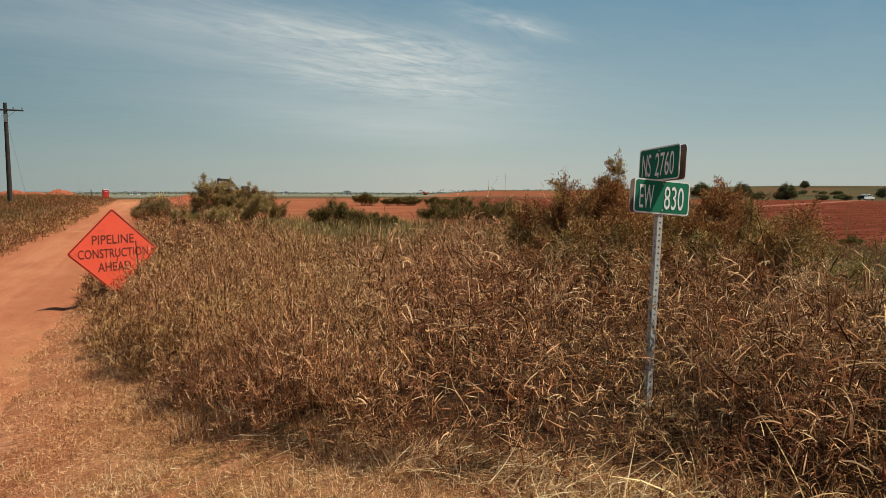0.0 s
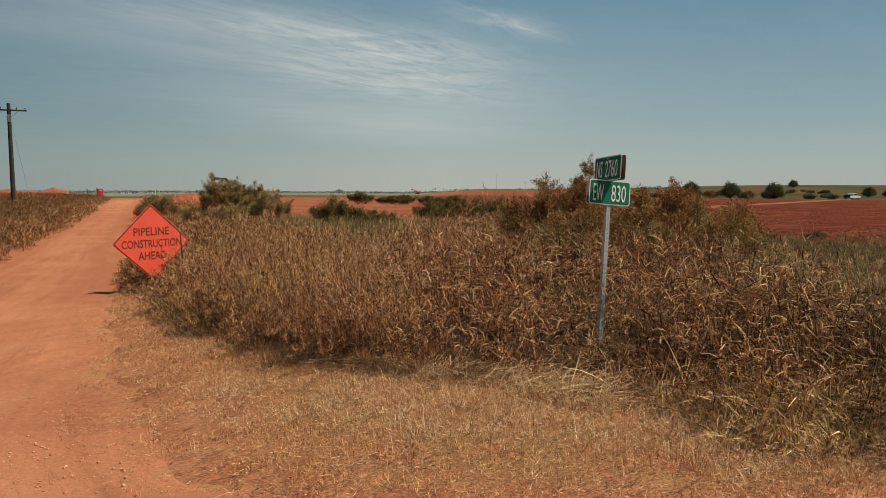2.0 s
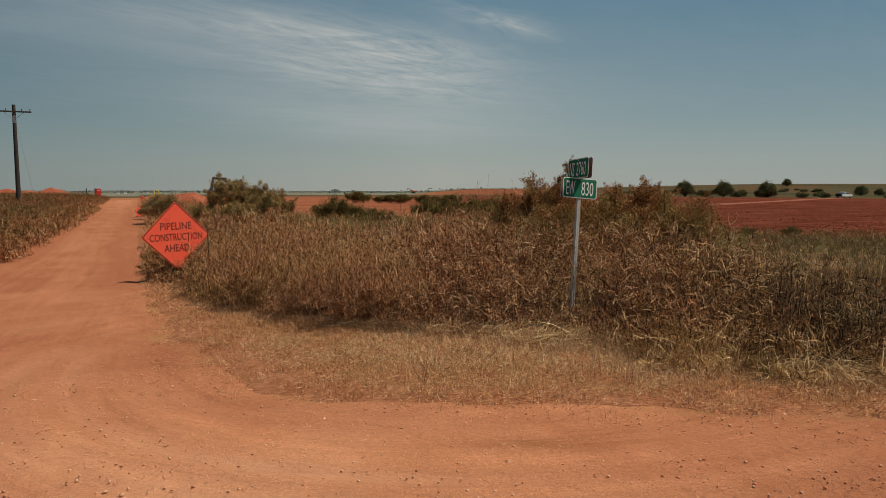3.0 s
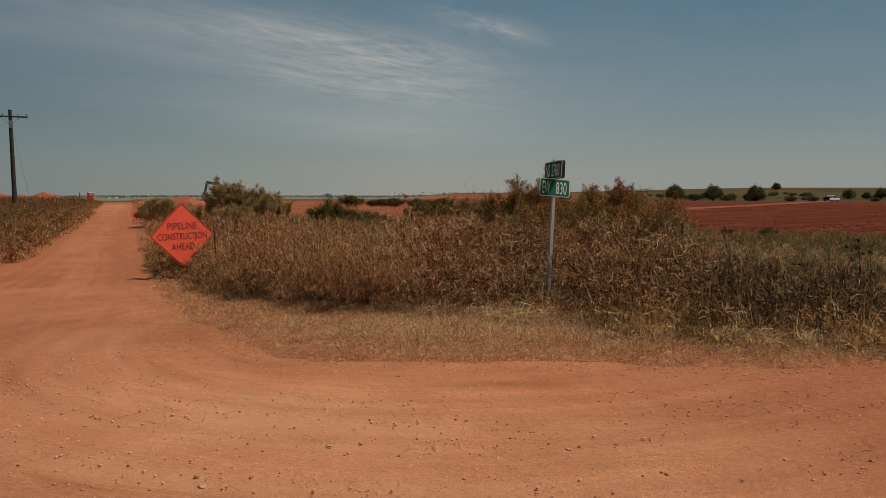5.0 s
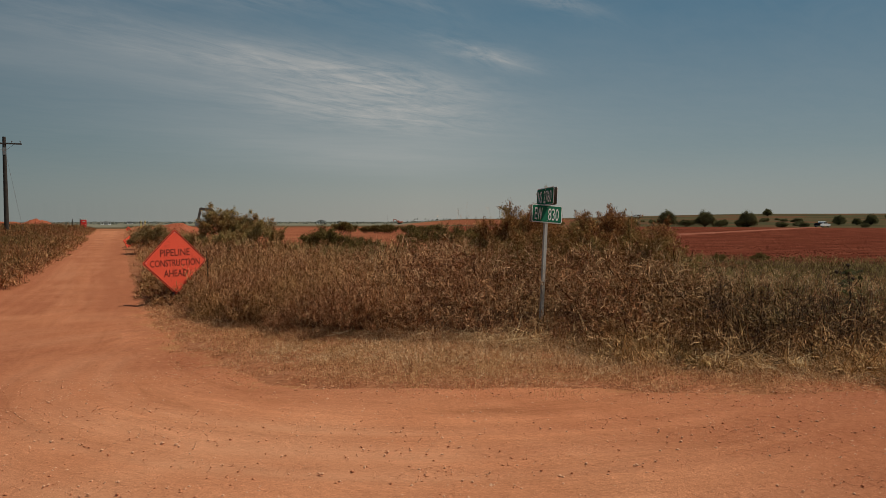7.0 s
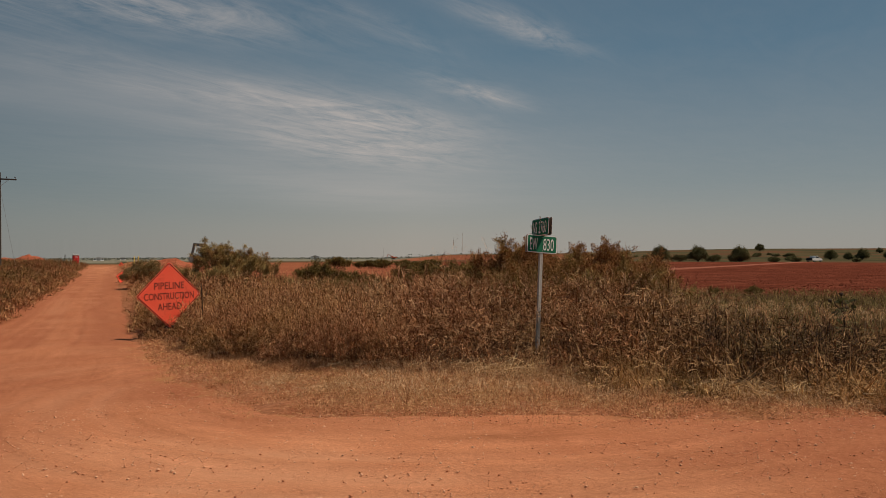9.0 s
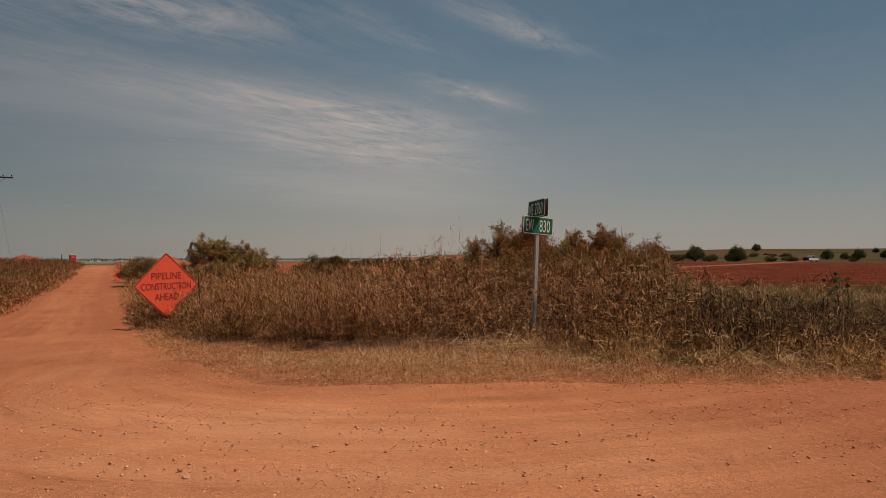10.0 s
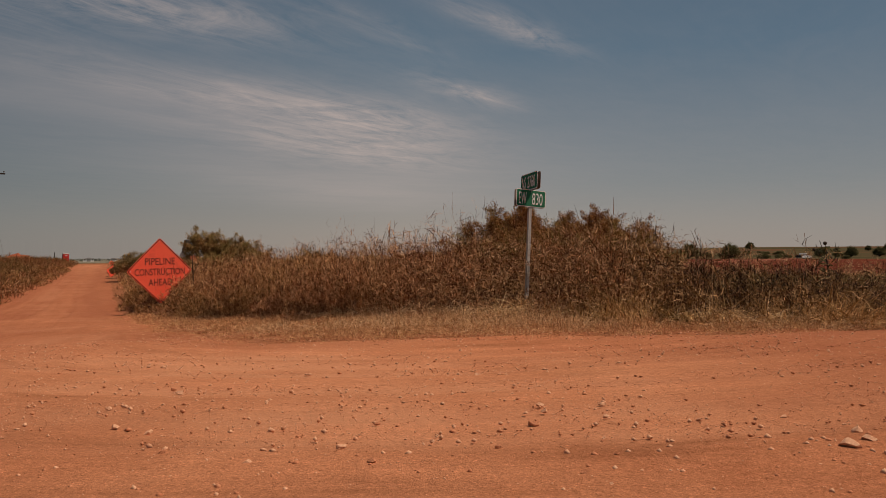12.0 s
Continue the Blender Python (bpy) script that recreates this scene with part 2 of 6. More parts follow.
def dirt_road_material():
    """Packed red dirt, paler and smoother where wheels run, with grit and drag marks."""
    m, nd, ln = graph("packed_dirt")
    co = nd.new("ShaderNodeTexCoord").outputs["Object"]
    base = ramp_of(nd, [(0.28, (0.450, 0.168, 0.081)), (0.5, (0.540, 0.222, 0.112)), (0.74, (0.61, 0.278, 0.149))])
    ln.new(noise_of(nd, ln, co, 0.55, 8, 0.66, 0.5), base.inputs[0])
    speck = ramp_of(nd, [(0.30, (0.30, 0.25, 0.21)), (0.42, (0.92, 0.91, 0.90)), (0.57, (1.07, 1.07, 1.07)), (0.70, (1.85, 1.92, 2.05))])
    ln.new(noise_of(nd, ln, co, 46, 8, 0.86), speck.inputs[0])
    colour = mixed(nd, ln, 0.9, base.outputs[0], speck.outputs[0], "MULTIPLY")
    # marks dragged along the way the wheels go
    grain = ramp_of(nd, [(0.32, (0.48, 0.43, 0.39)), (0.45, (0.97, 0.96, 0.95)), (0.56, (1.05, 1.05, 1.05)), (0.68, (1.55, 1.58, 1.64))])
    ln.new(noise_of(nd, ln, co, 150, 4, 0.75), grain.inputs[0])
    colour = mixed(nd, ln, 0.9, colour, grain.outputs[0], "MULTIPLY")
    along = nd.new("ShaderNodeCombineXYZ")
    ln.new(attr_of(nd, "across"), along.inputs[0]), ln.new(attr_of(nd, "along"), along.inputs[1])
    mp = nd.new("ShaderNodeMapping")
    mp.inputs[3].default_value = (1.0, 0.09, 1)
    ln.new(along.outputs[0], mp.inputs[0])
    drag_n = noise_of(nd, ln, mp.outputs[0], 3.4, 9, 0.74, 0.30)
    drag = ramp_of(nd, [(0.30, (0.60, 0.56, 0.53)), (0.44, (0.93, 0.92, 0.91)), (0.56, (1.05, 1.05, 1.05)), (0.70, (1.26, 1.28, 1.30))])
    ln.new(drag_n, drag.inputs[0])
    colour = mixed(nd, ln, 0.95, colour, drag.outputs[0], "MULTIPLY")
    track = attr_of(nd, "track")
    half = nd.new("ShaderNodeMath")
    half.operation = "MULTIPLY"
    half.inputs[1].default_value = 0.70
    ln.new(track, half.inputs[0])
    colour = mixed(nd, ln, half.outputs[0], colour, (0.64, 0.315, 0.178))
    # redder loose soil, plus darkening painted for falloff towards the view's sides
    loose_dim = attr_of(nd, "loose_dim")
    crumb = ramp_of(nd, [(0.35, (0.25, 0.078, 0.038)), (0.65, (0.43, 0.158, 0.082))])
    ln.new(noise_of(nd, ln, co, 24, 7, 0.8), crumb.inputs[0])
    colour = mixed(nd, ln, loose_dim, colour, crumb.outputs[0])
    # chaff trodden into the rim
    chaff = nd.new("ShaderNodeMath")
    chaff.operation = "MULTIPLY_ADD"
    chaff.inputs[1].default_value = 0.36
    ln.new(attr_of(nd, "rim"), chaff.inputs[0]), ln.new(noise_of(nd, ln, co, 7.0, 9, 0.80, 0.6), chaff.inputs[2])
    spread = ramp_of(nd, [(0.66, (0, 0, 0)), (0.80, (0.85, 0.85, 0.85))])
    ln.new(chaff.outputs[0], spread.inputs[0])
    straw = ramp_of(nd, [(0.32, (0.17, 0.066, 0.028)), (0.5, (0.36, 0.165, 0.072)), (0.68, (0.60, 0.35, 0.165))])
    ln.new(noise_of(nd, ln, co, 75, 6, 0.8, 1.0), straw.inputs[0])
    colour = mixed(nd, ln, spread.outputs[0], colour, straw.outputs[0])
    b = nd.new("ShaderNodeBsdfPrincipled")
    b.inputs["Roughness"].default_value = 0.93
    b.inputs["Specular IOR Level"].default_value = 0.02
    ln.new(colour, b.inputs["Base Color"])
    b1, b2 = nd.new("ShaderNodeBump"), nd.new("ShaderNodeBump")
    b1.inputs["Strength"].default_value, b1.inputs["Distance"].default_value = 0.8, 0.013
    b2.inputs["Strength"].default_value, b2.inputs["Distance"].default_value = 0.5, 0.05
    ln.new(noise_of(nd, ln, co, 30, 9, 0.78), b1.inputs["Height"])
    humps = nd.new("ShaderNodeMath")
    humps.operation = "MULTIPLY_ADD"
    humps.inputs[1].default_value = 0.25
    ln.new(drag_n, humps.inputs[0]), ln.new(noise_of(nd, ln, co, 4.5, 6, 0.65), humps.inputs[2])
    ln.new(humps.outputs[0], b2.inputs["Height"])
    ln.new(b2.outputs[0], b1.inputs["Normal"])
    ln.new(b1.outputs[0], b.inputs["Normal"])
    o = nd.new("ShaderNodeOutputMaterial")
    ln.new(b.outputs[0], o.inputs[0])
    return m


LAND, DIRT = land_material(), dirt_road_material()
STONE = surface("stone", (0.60, 0.29, 0.168), (0.80, 0.50, 0.32), 9, 70, 0.95, bump=0.4)
CLOD = surface("dirt_clod", (0.48, 0.185, 0.094), (0.65, 0.295, 0.162), 9, 60, 0.95, bump=0.6)
PALE_SOIL = surface("pale_dry_soil", (0.21, 0.066, 0.040), (0.31, 0.115, 0.072), 0.4, 3, 0.95, bump=0.6, depth=0.1)
FIELD_CLOD = surface("ploughed_clod", (0.106, 0.027, 0.016), (0.237, 0.073, 0.043), 0.6, 8, 0.95, bump=0.6)
SPOIL = surface("red_spoil", (0.33, 0.085, 0.045), (0.50, 0.155, 0.085), 0.5, 5, 0.95, bump=0.8, depth=0.3)
GALV = surface("galvanised_steel", (0.44, 0.42, 0.38), (0.62, 0.60, 0.55), 20, 120, 0.85, 0.0, 0.1)
# bare aluminium; shade between the plates and red bounce are in this brown
SHADED_ALU = surface("shaded_aluminium", (0.20, 0.155, 0.125), (0.32, 0.25, 0.20), 8, 90, 0.6, 0.3, 0.08)
WHITE_SHEET = surface("white_reflective_sheet", (0.86, 0.86, 0.83), (0.93, 0.92, 0.90), 9, 90, 0.6, bump=0.05)
GREEN_SHEET = surface("green_reflective_sheet", (0.004, 0.150, 0.076), (0.007, 0.190, 0.096), 7, 90, 0.75, bump=0.05)
ORANGE_SHEET = surface("orange_fluorescent_sheet", (0.93, 0.100, 0.050), (0.99, 0.135, 0.070), 2.4, 60, 0.55, bump=0.1, stain=(0.74, 0.085, 0.045))
BLACK_PAINT = surface("black_paint", (0.030, 0.018, 0.014), (0.085, 0.042, 0.030), 12, 70, 0.7, bump=0.1)
FADED_INK = surface("sun_faded_ink", (0.120, 0.024, 0.014), (0.20, 0.038, 0.022), 5, 70, 0.7, bump=0.1)
BOLT = surface("zinc_bolt", (0.55, 0.55, 0.53), (0.7, 0.7, 0.68), 40, 200, 0.35, 0.9, 0.05)
DARK_WOOD = surface("creosoted_wood", (0.022, 0.017, 0.014), (0.060, 0.047, 0.038), 3, 30, 0.85, bump=0.5)
BARK = surface("bark", (0.045, 0.032, 0.024), (0.12, 0.09, 0.065), 7, 40, 0.95, bump=0.8)
WHITE_PAINT = surface("white_car_paint", (0.80, 0.80, 0.79), (0.86, 0.86, 0.85), 2, 40, 0.3, bump=0.02, coat=0.5)
GLASS_DARK = surface("tinted_glass", (0.012, 0.014, 0.016), (0.02, 0.023, 0.026), 2, 30, 0.25, bump=0.0)
RUBBER = surface("tyre_rubber", (0.014, 0.014, 0.014), (0.032, 0.030, 0.028), 6, 60, 0.85, bump=0.3)
STEEL = surface("grey_steel", (0.22, 0.22, 0.22), (0.38, 0.38, 0.37), 6, 60, 0.45, 0.7, 0.1)
RED_PLASTIC = surface("red_plastic", (0.48, 0.020, 0.016), (0.62, 0.035, 0.026), 2, 30, 0.5, bump=0.1)
GREY_PLASTIC = surface("pale_plastic", (0.45, 0.45, 0.44), (0.6, 0.6, 0.58), 2, 30, 0.5, bump=0.1)
MACHINE = surface("orange_machine_paint", (0.62, 0.085, 0.025), (0.78, 0.13, 0.04), 1.5, 20, 0.45, bump=0.1)
# machine standing in shade: that darkness is put into the paint colour
SHADED_PAINT = surface("shaded_machine_paint", (0.045, 0.040, 0.038), (0.11, 0.10, 0.092), 2, 20, 0.6, bump=0.1)
YELLOW = surface("yellow_plastic", (0.62, 0.44, 0.05), (0.75, 0.54, 0.07), 3, 30, 0.5, bump=0.05)
WALL_WHITE = surface("white_cladding", (0.66, 0.66, 0.64), (0.80, 0.80, 0.78), 0.3, 4, 0.7, bump=0.1)
ROOF_GREY = surface("grey_roof", (0.22, 0.22, 0.22), (0.36, 0.36, 0.35), 0.3, 4, 0.6, bump=0.1)
PORCELAIN = surface("brown_porcelain", (0.06, 0.03, 0.02), (0.10, 0.055, 0.04), 20, 60, 0.25, bump=0.0)

DRY = [(0.0, (0.044, 0.019, 0.010)), (0.32, (0.215, 0.100, 0.042)), (0.60, (0.485, 0.270, 0.115)), (0.84, (0.700, 0.455, 0.215)), (1.0, (0.903, 0.660, 0.388))]
RUSSET = [(0.0, (0.034, 0.012, 0.007)), (0.36, (0.201, 0.069, 0.030)), (0.72, (0.519, 0.228, 0.098)), (1.0, (0.848, 0.538, 0.294))]
OLIVE = [(0.0, (0.016, 0.012, 0.005)), (0.42, (0.056, 0.042, 0.014)), (0.76, (0.175, 0.128, 0.044)), (1.0, (0.52, 0.38, 0.17))]
STRAW = [(0.0, (0.130, 0.048, 0.022)), (0.28, (0.46, 0.205, 0.088)), (0.6, (0.77, 0.47, 0.235)), (1.0, (0.94, 0.75, 0.48))]
RUST_STRAW = [(0.0, (0.100, 0.032, 0.015)), (0.4, (0.52, 0.215, 0.092)), (1.0, (0.90, 0.58, 0.30))]
STALK = foliage("grass_stalk", [(0.0, (0.032, 0.014, 0.009)), (0.6, (0.150, 0.066, 0.034)), (1.0, (0.38, 0.20, 0.095))], None, through_light=0.0)
TALL = foliage("dry_tall_grass", DRY, RUSSET, 0.42, (0.38, 0.53), 0.04)
TALL_GREEN = foliage("half_green_tall_grass", [(0.0, (0.026, 0.012, 0.006)), (0.42, (0.125, 0.058, 0.024)), (0.74, (0.350, 0.190, 0.078)), (1.0, (0.740, 0.480, 0.240))], OLIVE, 0.85, (0.54, 0.70), 0.08)
WEED = foliage("dry_weed", [(0.0, (0.036, 0.014, 0.005)), (0.32, (0.170, 0.074, 0.025)), (0.6, (0.47, 0.235, 0.088)), (1.0, (0.86, 0.56, 0.26))], RUSSET, 0.35, (0.40, 0.55), 0.08)
DARK_WEED = foliage("dark_weed", [(0.0, (0.013, 0.008, 0.005)), (0.6, (0.053, 0.029, 0.016)), (1.0, (0.199, 0.105, 0.048))], OLIVE, 0.9, (0.56, 0.70), 0.04)
RUST_VERGE = foliage("rusty_stubble", RUST_STRAW, STRAW, 0.9, (0.56, 0.70), 0.12)
THATCH = foliage("flattened_straw", STRAW, RUST_STRAW, 0.75, (0.46, 0.60), 0.15)
PALE_STRAW = foliage("bleached_straw", [(0.0, (0.150, 0.074, 0.030)), (0.4, (0.46, 0.270, 0.122)), (1.0, (0.86, 0.66, 0.39))], STRAW, 0.9, (0.52, 0.66), 0.15)
TALL_FOOT = foliage("green_straw", [(0.0, (0.082, 0.038, 0.014)), (0.4, (0.366, 0.186, 0.070)), (0.75, (0.760, 0.445, 0.192)), (1.0, (0.960, 0.722, 0.372))], [(0.0, (0.068, 0.048, 0.016)), (0.5, (0.271, 0.186, 0.060)), (1.0, (0.732, 0.505, 0.210))], 1.3, (0.52, 0.68), 0.10)
MEADOW = foliage("meadow_grass", [(0.0, (0.074, 0.058, 0.020)), (0.5, (0.208, 0.160, 0.056)), (1.0, (0.43, 0.320, 0.126))], [(0.0, (0.100, 0.062, 0.022)), (0.5, (0.245, 0.165, 0.062)), (1.0, (0.46, 0.33, 0.14))], 0.5, (0.44, 0.60), 0.12)
PALE_MEADOW = foliage("pale_meadow_grass", [(0.0, (0.110, 0.078, 0.026)), (0.5, (0.300, 0.220, 0.080)), (1.0, (0.52, 0.40, 0.17))], [(0.0, (0.10, 0.055, 0.02)), (1.0, (0.46, 0.27, 0.11))], 0.3, (0.48, 0.62), 0.12)
BANK = foliage("roadside_grass", [(0.0, (0.059, 0.035, 0.013)), (0.5, (0.173, 0.104, 0.037)), (1.0, (0.376, 0.226, 0.092))], [(0.0, (0.090, 0.029, 0.013)), (1.0, (0.455, 0.183, 0.079))], 0.16, (0.46, 0.60), 0.12)
SAGE = foliage("sage_leaves", [(0.0, (0.16, 0.110, 0.038)), (0.5, (0.42, 0.300, 0.112)), (1.0, (0.70, 0.54, 0.25))], [(0.0, (0.13, 0.062, 0.025)), (1.0, (0.56, 0.32, 0.13))], 1.3, (0.42, 0.57))
BRUSH = foliage("brush_leaves", [(0.0, (0.09, 0.060, 0.024)), (0.5, (0.28, 0.190, 0.080)), (1.0, (0.54, 0.39, 0.18))], RUSSET, 0.9, (0.50, 0.66), 0.12)
RUST_LEAF = foliage("rust_leaves", [(0.0, (0.102, 0.036, 0.014)), (0.5, (0.318, 0.128, 0.048)), (1.0, (0.624, 0.346, 0.132))], [(0.0, (0.120, 0.090, 0.026)), (1.0, (0.552, 0.435, 0.156))], 1.1, (0.44, 0.58), 0.15)
TREE_LEAF = foliage("dark_leaves", [(0.0, (0.065, 0.062, 0.027)), (0.5, (0.130, 0.122, 0.052)), (1.0, (0.23, 0.21, 0.090))], None)
SCRUB_LEAF = foliage("scrub_leaves", [(0.0, (0.076, 0.055, 0.016)), (0.5, (0.170, 0.122, 0.039)), (1.0, (0.317, 0.220, 0.079))], None)


# ---- building helpers ----
def part(name, bm, material, parent=None, label="", smooth=False, location=None):
    """Links a bmesh as one mesh object, under a thing or a part."""
    me = bpy.data.meshes.new(name)
    bm.normal_update()
    bm.to_mesh(me)
    bm.free()
    me.materials.append(material)
    if smooth:
        me.shade_smooth()
    ob = new(name, me)
    if parent:
        ob.parent = parent
    if location:
        ob.location = location
    return tagged(ob, label) if label else ob


def thing(name, m, label, category, group="", kind=""):
    ob = new(name)
    ob.matrix_basis = m
    return tagged(ob, label, category, group, kind)


def raw_mesh(name, verts, faces, material, attrs=None, smooth=False):
    """A mesh from arrays: verts n x 3, faces m x k."""
    me = bpy.data.meshes.new(name)
    verts, faces = np.asarray(verts, dtype=np.float32), np.asarray(faces, dtype=np.int32)
    k = faces.shape[1]
    me.vertices.add(len(verts))
    me.vertices.foreach_set("co", verts.ravel())
    me.loops.add(faces.size)
    me.loops.foreach_set("vertex_index", faces.ravel())
    me.polygons.add(len(faces))
    me.polygons.foreach_set("loop_start", np.arange(0, faces.size, k, dtype=np.int32))
    me.update(calc_edges=True)
    for key, values in (attrs or {}).items():
        a = me.attributes.new(key, "FLOAT", "POINT")
        a.data.foreach_set("value", np.asarray(values, dtype=np.float32))
    me.materials.append(material)
    if smooth:
        me.shade_smooth()
    return me


def strips(P, az, tilt, bend, length, width, segs=3, taper=0.12, roll=None, belly=0.0):
    """Curved tapering blades from the points P. az: heading; tilt: lean from upright at the foot; bend: further lean gained by the tip."""
    P = np.asarray(P, dtype=np.float64)
    n = len(P)
    s = np.linspace(0, 1, segs + 1)
    mid = (s[:-1] + s[1:]) / 2
    th = tilt[:, None] + bend[:, None] * mid[None, :]
    step = (length / segs)[:, None]
    dxy, dz = np.sin(th) * step, np.cos(th) * step
    zero = np.zeros((n, 1))
    rad, hgt = np.concatenate([zero, np.cumsum(dxy, 1)], 1), np.concatenate([zero, np.cumsum(dz, 1)], 1)
    c, q = np.cos(az)[:, None], np.sin(az)[:, None]
    centre = np.stack([P[:, 0:1] + rad * c, P[:, 1:2] + rad * q, P[:, 2:3] + hgt], 2)
    w = (width / 2)[:, None] * (1 - (1 - taper) * s[None, :] ** 1.6 + belly * np.sin(np.pi * s)[None, :])
    r = np.zeros(n) if roll is None else roll
    cr, sr = np.cos(r)[:, None], np.sin(r)[:, None]
    side = np.stack([-q * cr * np.ones_like(w), c * cr * np.ones_like(w), sr * np.ones_like(w)], 2)
    v = np.stack([centre - side * w[:, :, None], centre + side * w[:, :, None]], 2).reshape(n, 2 * (segs + 1), 3)
    k = np.arange(segs) * 2
    quad = np.stack([k, k + 1, k + 3, k + 2], 1)
    f = (quad[None] + (np.arange(n) * 2 * (segs + 1))[:, None, None]).reshape(-1, 4)
    return v.reshape(-1, 3), f, centre


def joined(parts):
    vs, fs, base = [], [], 0
    for v, f in parts:
        vs.append(v)
        fs.append(f + base)
        base += len(v)
    return np.concatenate(vs), np.concatenate(fs)


def box(bm, x0, x1, y0, y1, z0, z1, bevel=0.0):
    g = bmesh.ops.create_cube(bm, size=1.0)["verts"]
    for v in g:
        v.co = ((x0 + x1) / 2 + v.co.x * (x1 - x0), (y0 + y1) / 2 + v.co.y * (y1 - y0), (z0 + z1) / 2 + v.co.z * (z1 - z0))
    if bevel:
        edges = list({e for v in g for e in v.link_edges})
        bmesh.ops.bevel(bm, geom=edges, offset=bevel, segments=2, affect="EDGES", profile=0.5)
    return bm


def rod(bm, a, b, r0, r1=None, sides=10):
    """A tapered round bar from a to b."""
    a, b = Vector(a), Vector(b)
    d = b - a
    m = Matrix.Translation((a + b) / 2) @ d.to_track_quat("Z", "Y").to_matrix().to_4x4()
    bmesh.ops.create_cone(bm, cap_ends=True, segments=sides, radius1=r0, radius2=r0 if r1 is None else r1, depth=d.length, matrix=m)
    return bm


def limb(bm, points, r0, r1, sides=7):
    """A bent tapering limb through points."""
    rings = []
    pts = [Vector(p) for p in points]
    for i, p in enumerate(pts):
        d = (pts[min(i + 1, len(pts) - 1)] - pts[max(i - 1, 0)]).normalized()
        q = d.to_track_quat("Z", "Y")
        r = r0 + (r1 - r0) * i / (len(pts) - 1)
        rings.append([bm.verts.new(p + q @ Vector((r * math.cos(2 * math.pi * k / sides), r * math.sin(2 * math.pi * k / sides), 0))) for k in range(sides)])
    for a, b in zip(rings, rings[1:]):
        for k in range(sides):
            bm.faces.new((a[k], a[(k + 1) % sides], b[(k + 1) % sides], b[k]))
    bm.faces.new(rings[-1])
    bm.faces.new(rings[0][::-1])
    return bm


def slab(outline, thick):
    """A flat plate in the x-z plane, facing -y, its front at y = 0."""
    bm = bmesh.new()
    front = [bm.verts.new((x, 0, z)) for x, z in outline]
    back = [bm.verts.new((x, thick, z)) for x, z in outline]
    bm.faces.new(front)
    bm.faces.new(back[::-1])
    for i in range(len(outline)):
        j = (i + 1) % len(outline)
        bm.faces.new((front[j], front[i], back[i], back[j]))
    bmesh.ops.recalc_face_normals(bm, faces=bm.faces)
    return bm


def rounded(w, h, r, turn=0.0, n=5):
    pts = []
    for cxx, czz, a0 in ((w / 2 - r, h / 2 - r, 0), (-w / 2 + r, h / 2 - r, 90), (-w / 2 + r, -h / 2 + r, 180), (w / 2 - r, -h / 2 + r, 270)):
        for k in range(n):
            a = radians(a0 + 90 * k / (n - 1))
            pts.append((cxx + r * math.cos(a), czz + r * math.sin(a)))
    c, s = math.cos(radians(turn)), math.sin(radians(turn))
    return [(x * c - z * s, x * s + z * c) for x, z in pts]


def lettering(words, width, height, parent, material, x, y, z, thick=0.0012, bold=0.0):
    """Words in the built-in font as a thin raised mesh of the given size, facing -y."""
    cu = bpy.data.curves.new("lettering", "FONT")
    cu.body, cu.align_x, cu.align_y = words, "CENTER", "CENTER"
    cu.extrude, cu.offset, cu.resolution_u = 0.01, bold, 4
    tmp = bpy.data.objects.new("lettering", cu)
    scene.collection.objects.link(tmp)
    dg = bpy.context.evaluated_depsgraph_get()
    me = bpy.data.meshes.new_from_object(tmp.evaluated_get(dg))
    bpy.data.objects.remove(tmp)
    co = np.empty(len(me.vertices) * 3, dtype=np.float32)
    me.vertices.foreach_get("co", co)
    co = co.reshape(-1, 3)
    lo, hi = co.min(0), co.max(0)
    u = (co - (lo + hi) / 2) / (hi - lo)
    out = np.stack([u[:, 0] * width + x, -u[:, 2] * thick + y, u[:, 1] * height + z], 1)
    me.vertices.foreach_set("co", out.astype(np.float32).ravel())
    me.update()
    me.materials.clear()
    me.materials.append(material)
    ob = new("lettering", me)
    ob.parent = parent
    return ob


# ---- the lie of the land ----
def smooth01(v, a, b):
    u = np.clip((np.asarray(v, dtype=np.float64) - a) / (b - a), 0, 1)
    return u * u * (3 - 2 * u)


def ground_z(x, y):
    """Height of the ground: the side road dips and comes up again, the corner is level, the fields lie flat, low hills rise to the east."""
    x, y = np.asarray(x, dtype=np.float64), np.asarray(y, dtype=np.float64)
    west = np.interp(y, [-60, -12, -6, -3, 13, 22, 30, 50, 90, 130, 200], [0.0, 0.05, 0.16, 0.21, -0.66, -1.0, -1.10, -1.08, -1.02, -1.05, -1.2])
    east = np.interp(y, [-60, -12, -6, -3, 0, 2, 5, 12, 25, 45, 200], [0.0, 0.05, 0.16, 0.20, 0.08, 0.05, 0.02, -0.18, -0.40, -0.55, -0.6])
    k = smooth01(x, -1.2, 2.6)
    z = west * (1 - k) + east * k
    # a low bank west of the side road
    z = z + 0.85 * smooth01(-x, 4.8, 8.0) * smooth01(y, 12, 24) * (1 - smooth01(y, 110, 160))
    r = np.hypot(x, y)
    azi = np.degrees(np.arctan2(x, y))
    hill = (0.55 * smooth01(azi, 20, 28) + 0.45 * smooth01(azi, 30, 52)) * (1 - smooth01(azi, 95, 130))
    z = z + hill * np.interp(r, [225, 270, 350, 480, 700, 1200, 4200], [0, 0.9, 3.0, 8.0, 10.5, 8.0, -4.0]) + np.interp(r, [170, 300, 600, 1500, 4200], [0, -1.2, -3.2, -8.2, -19.0])
    return z


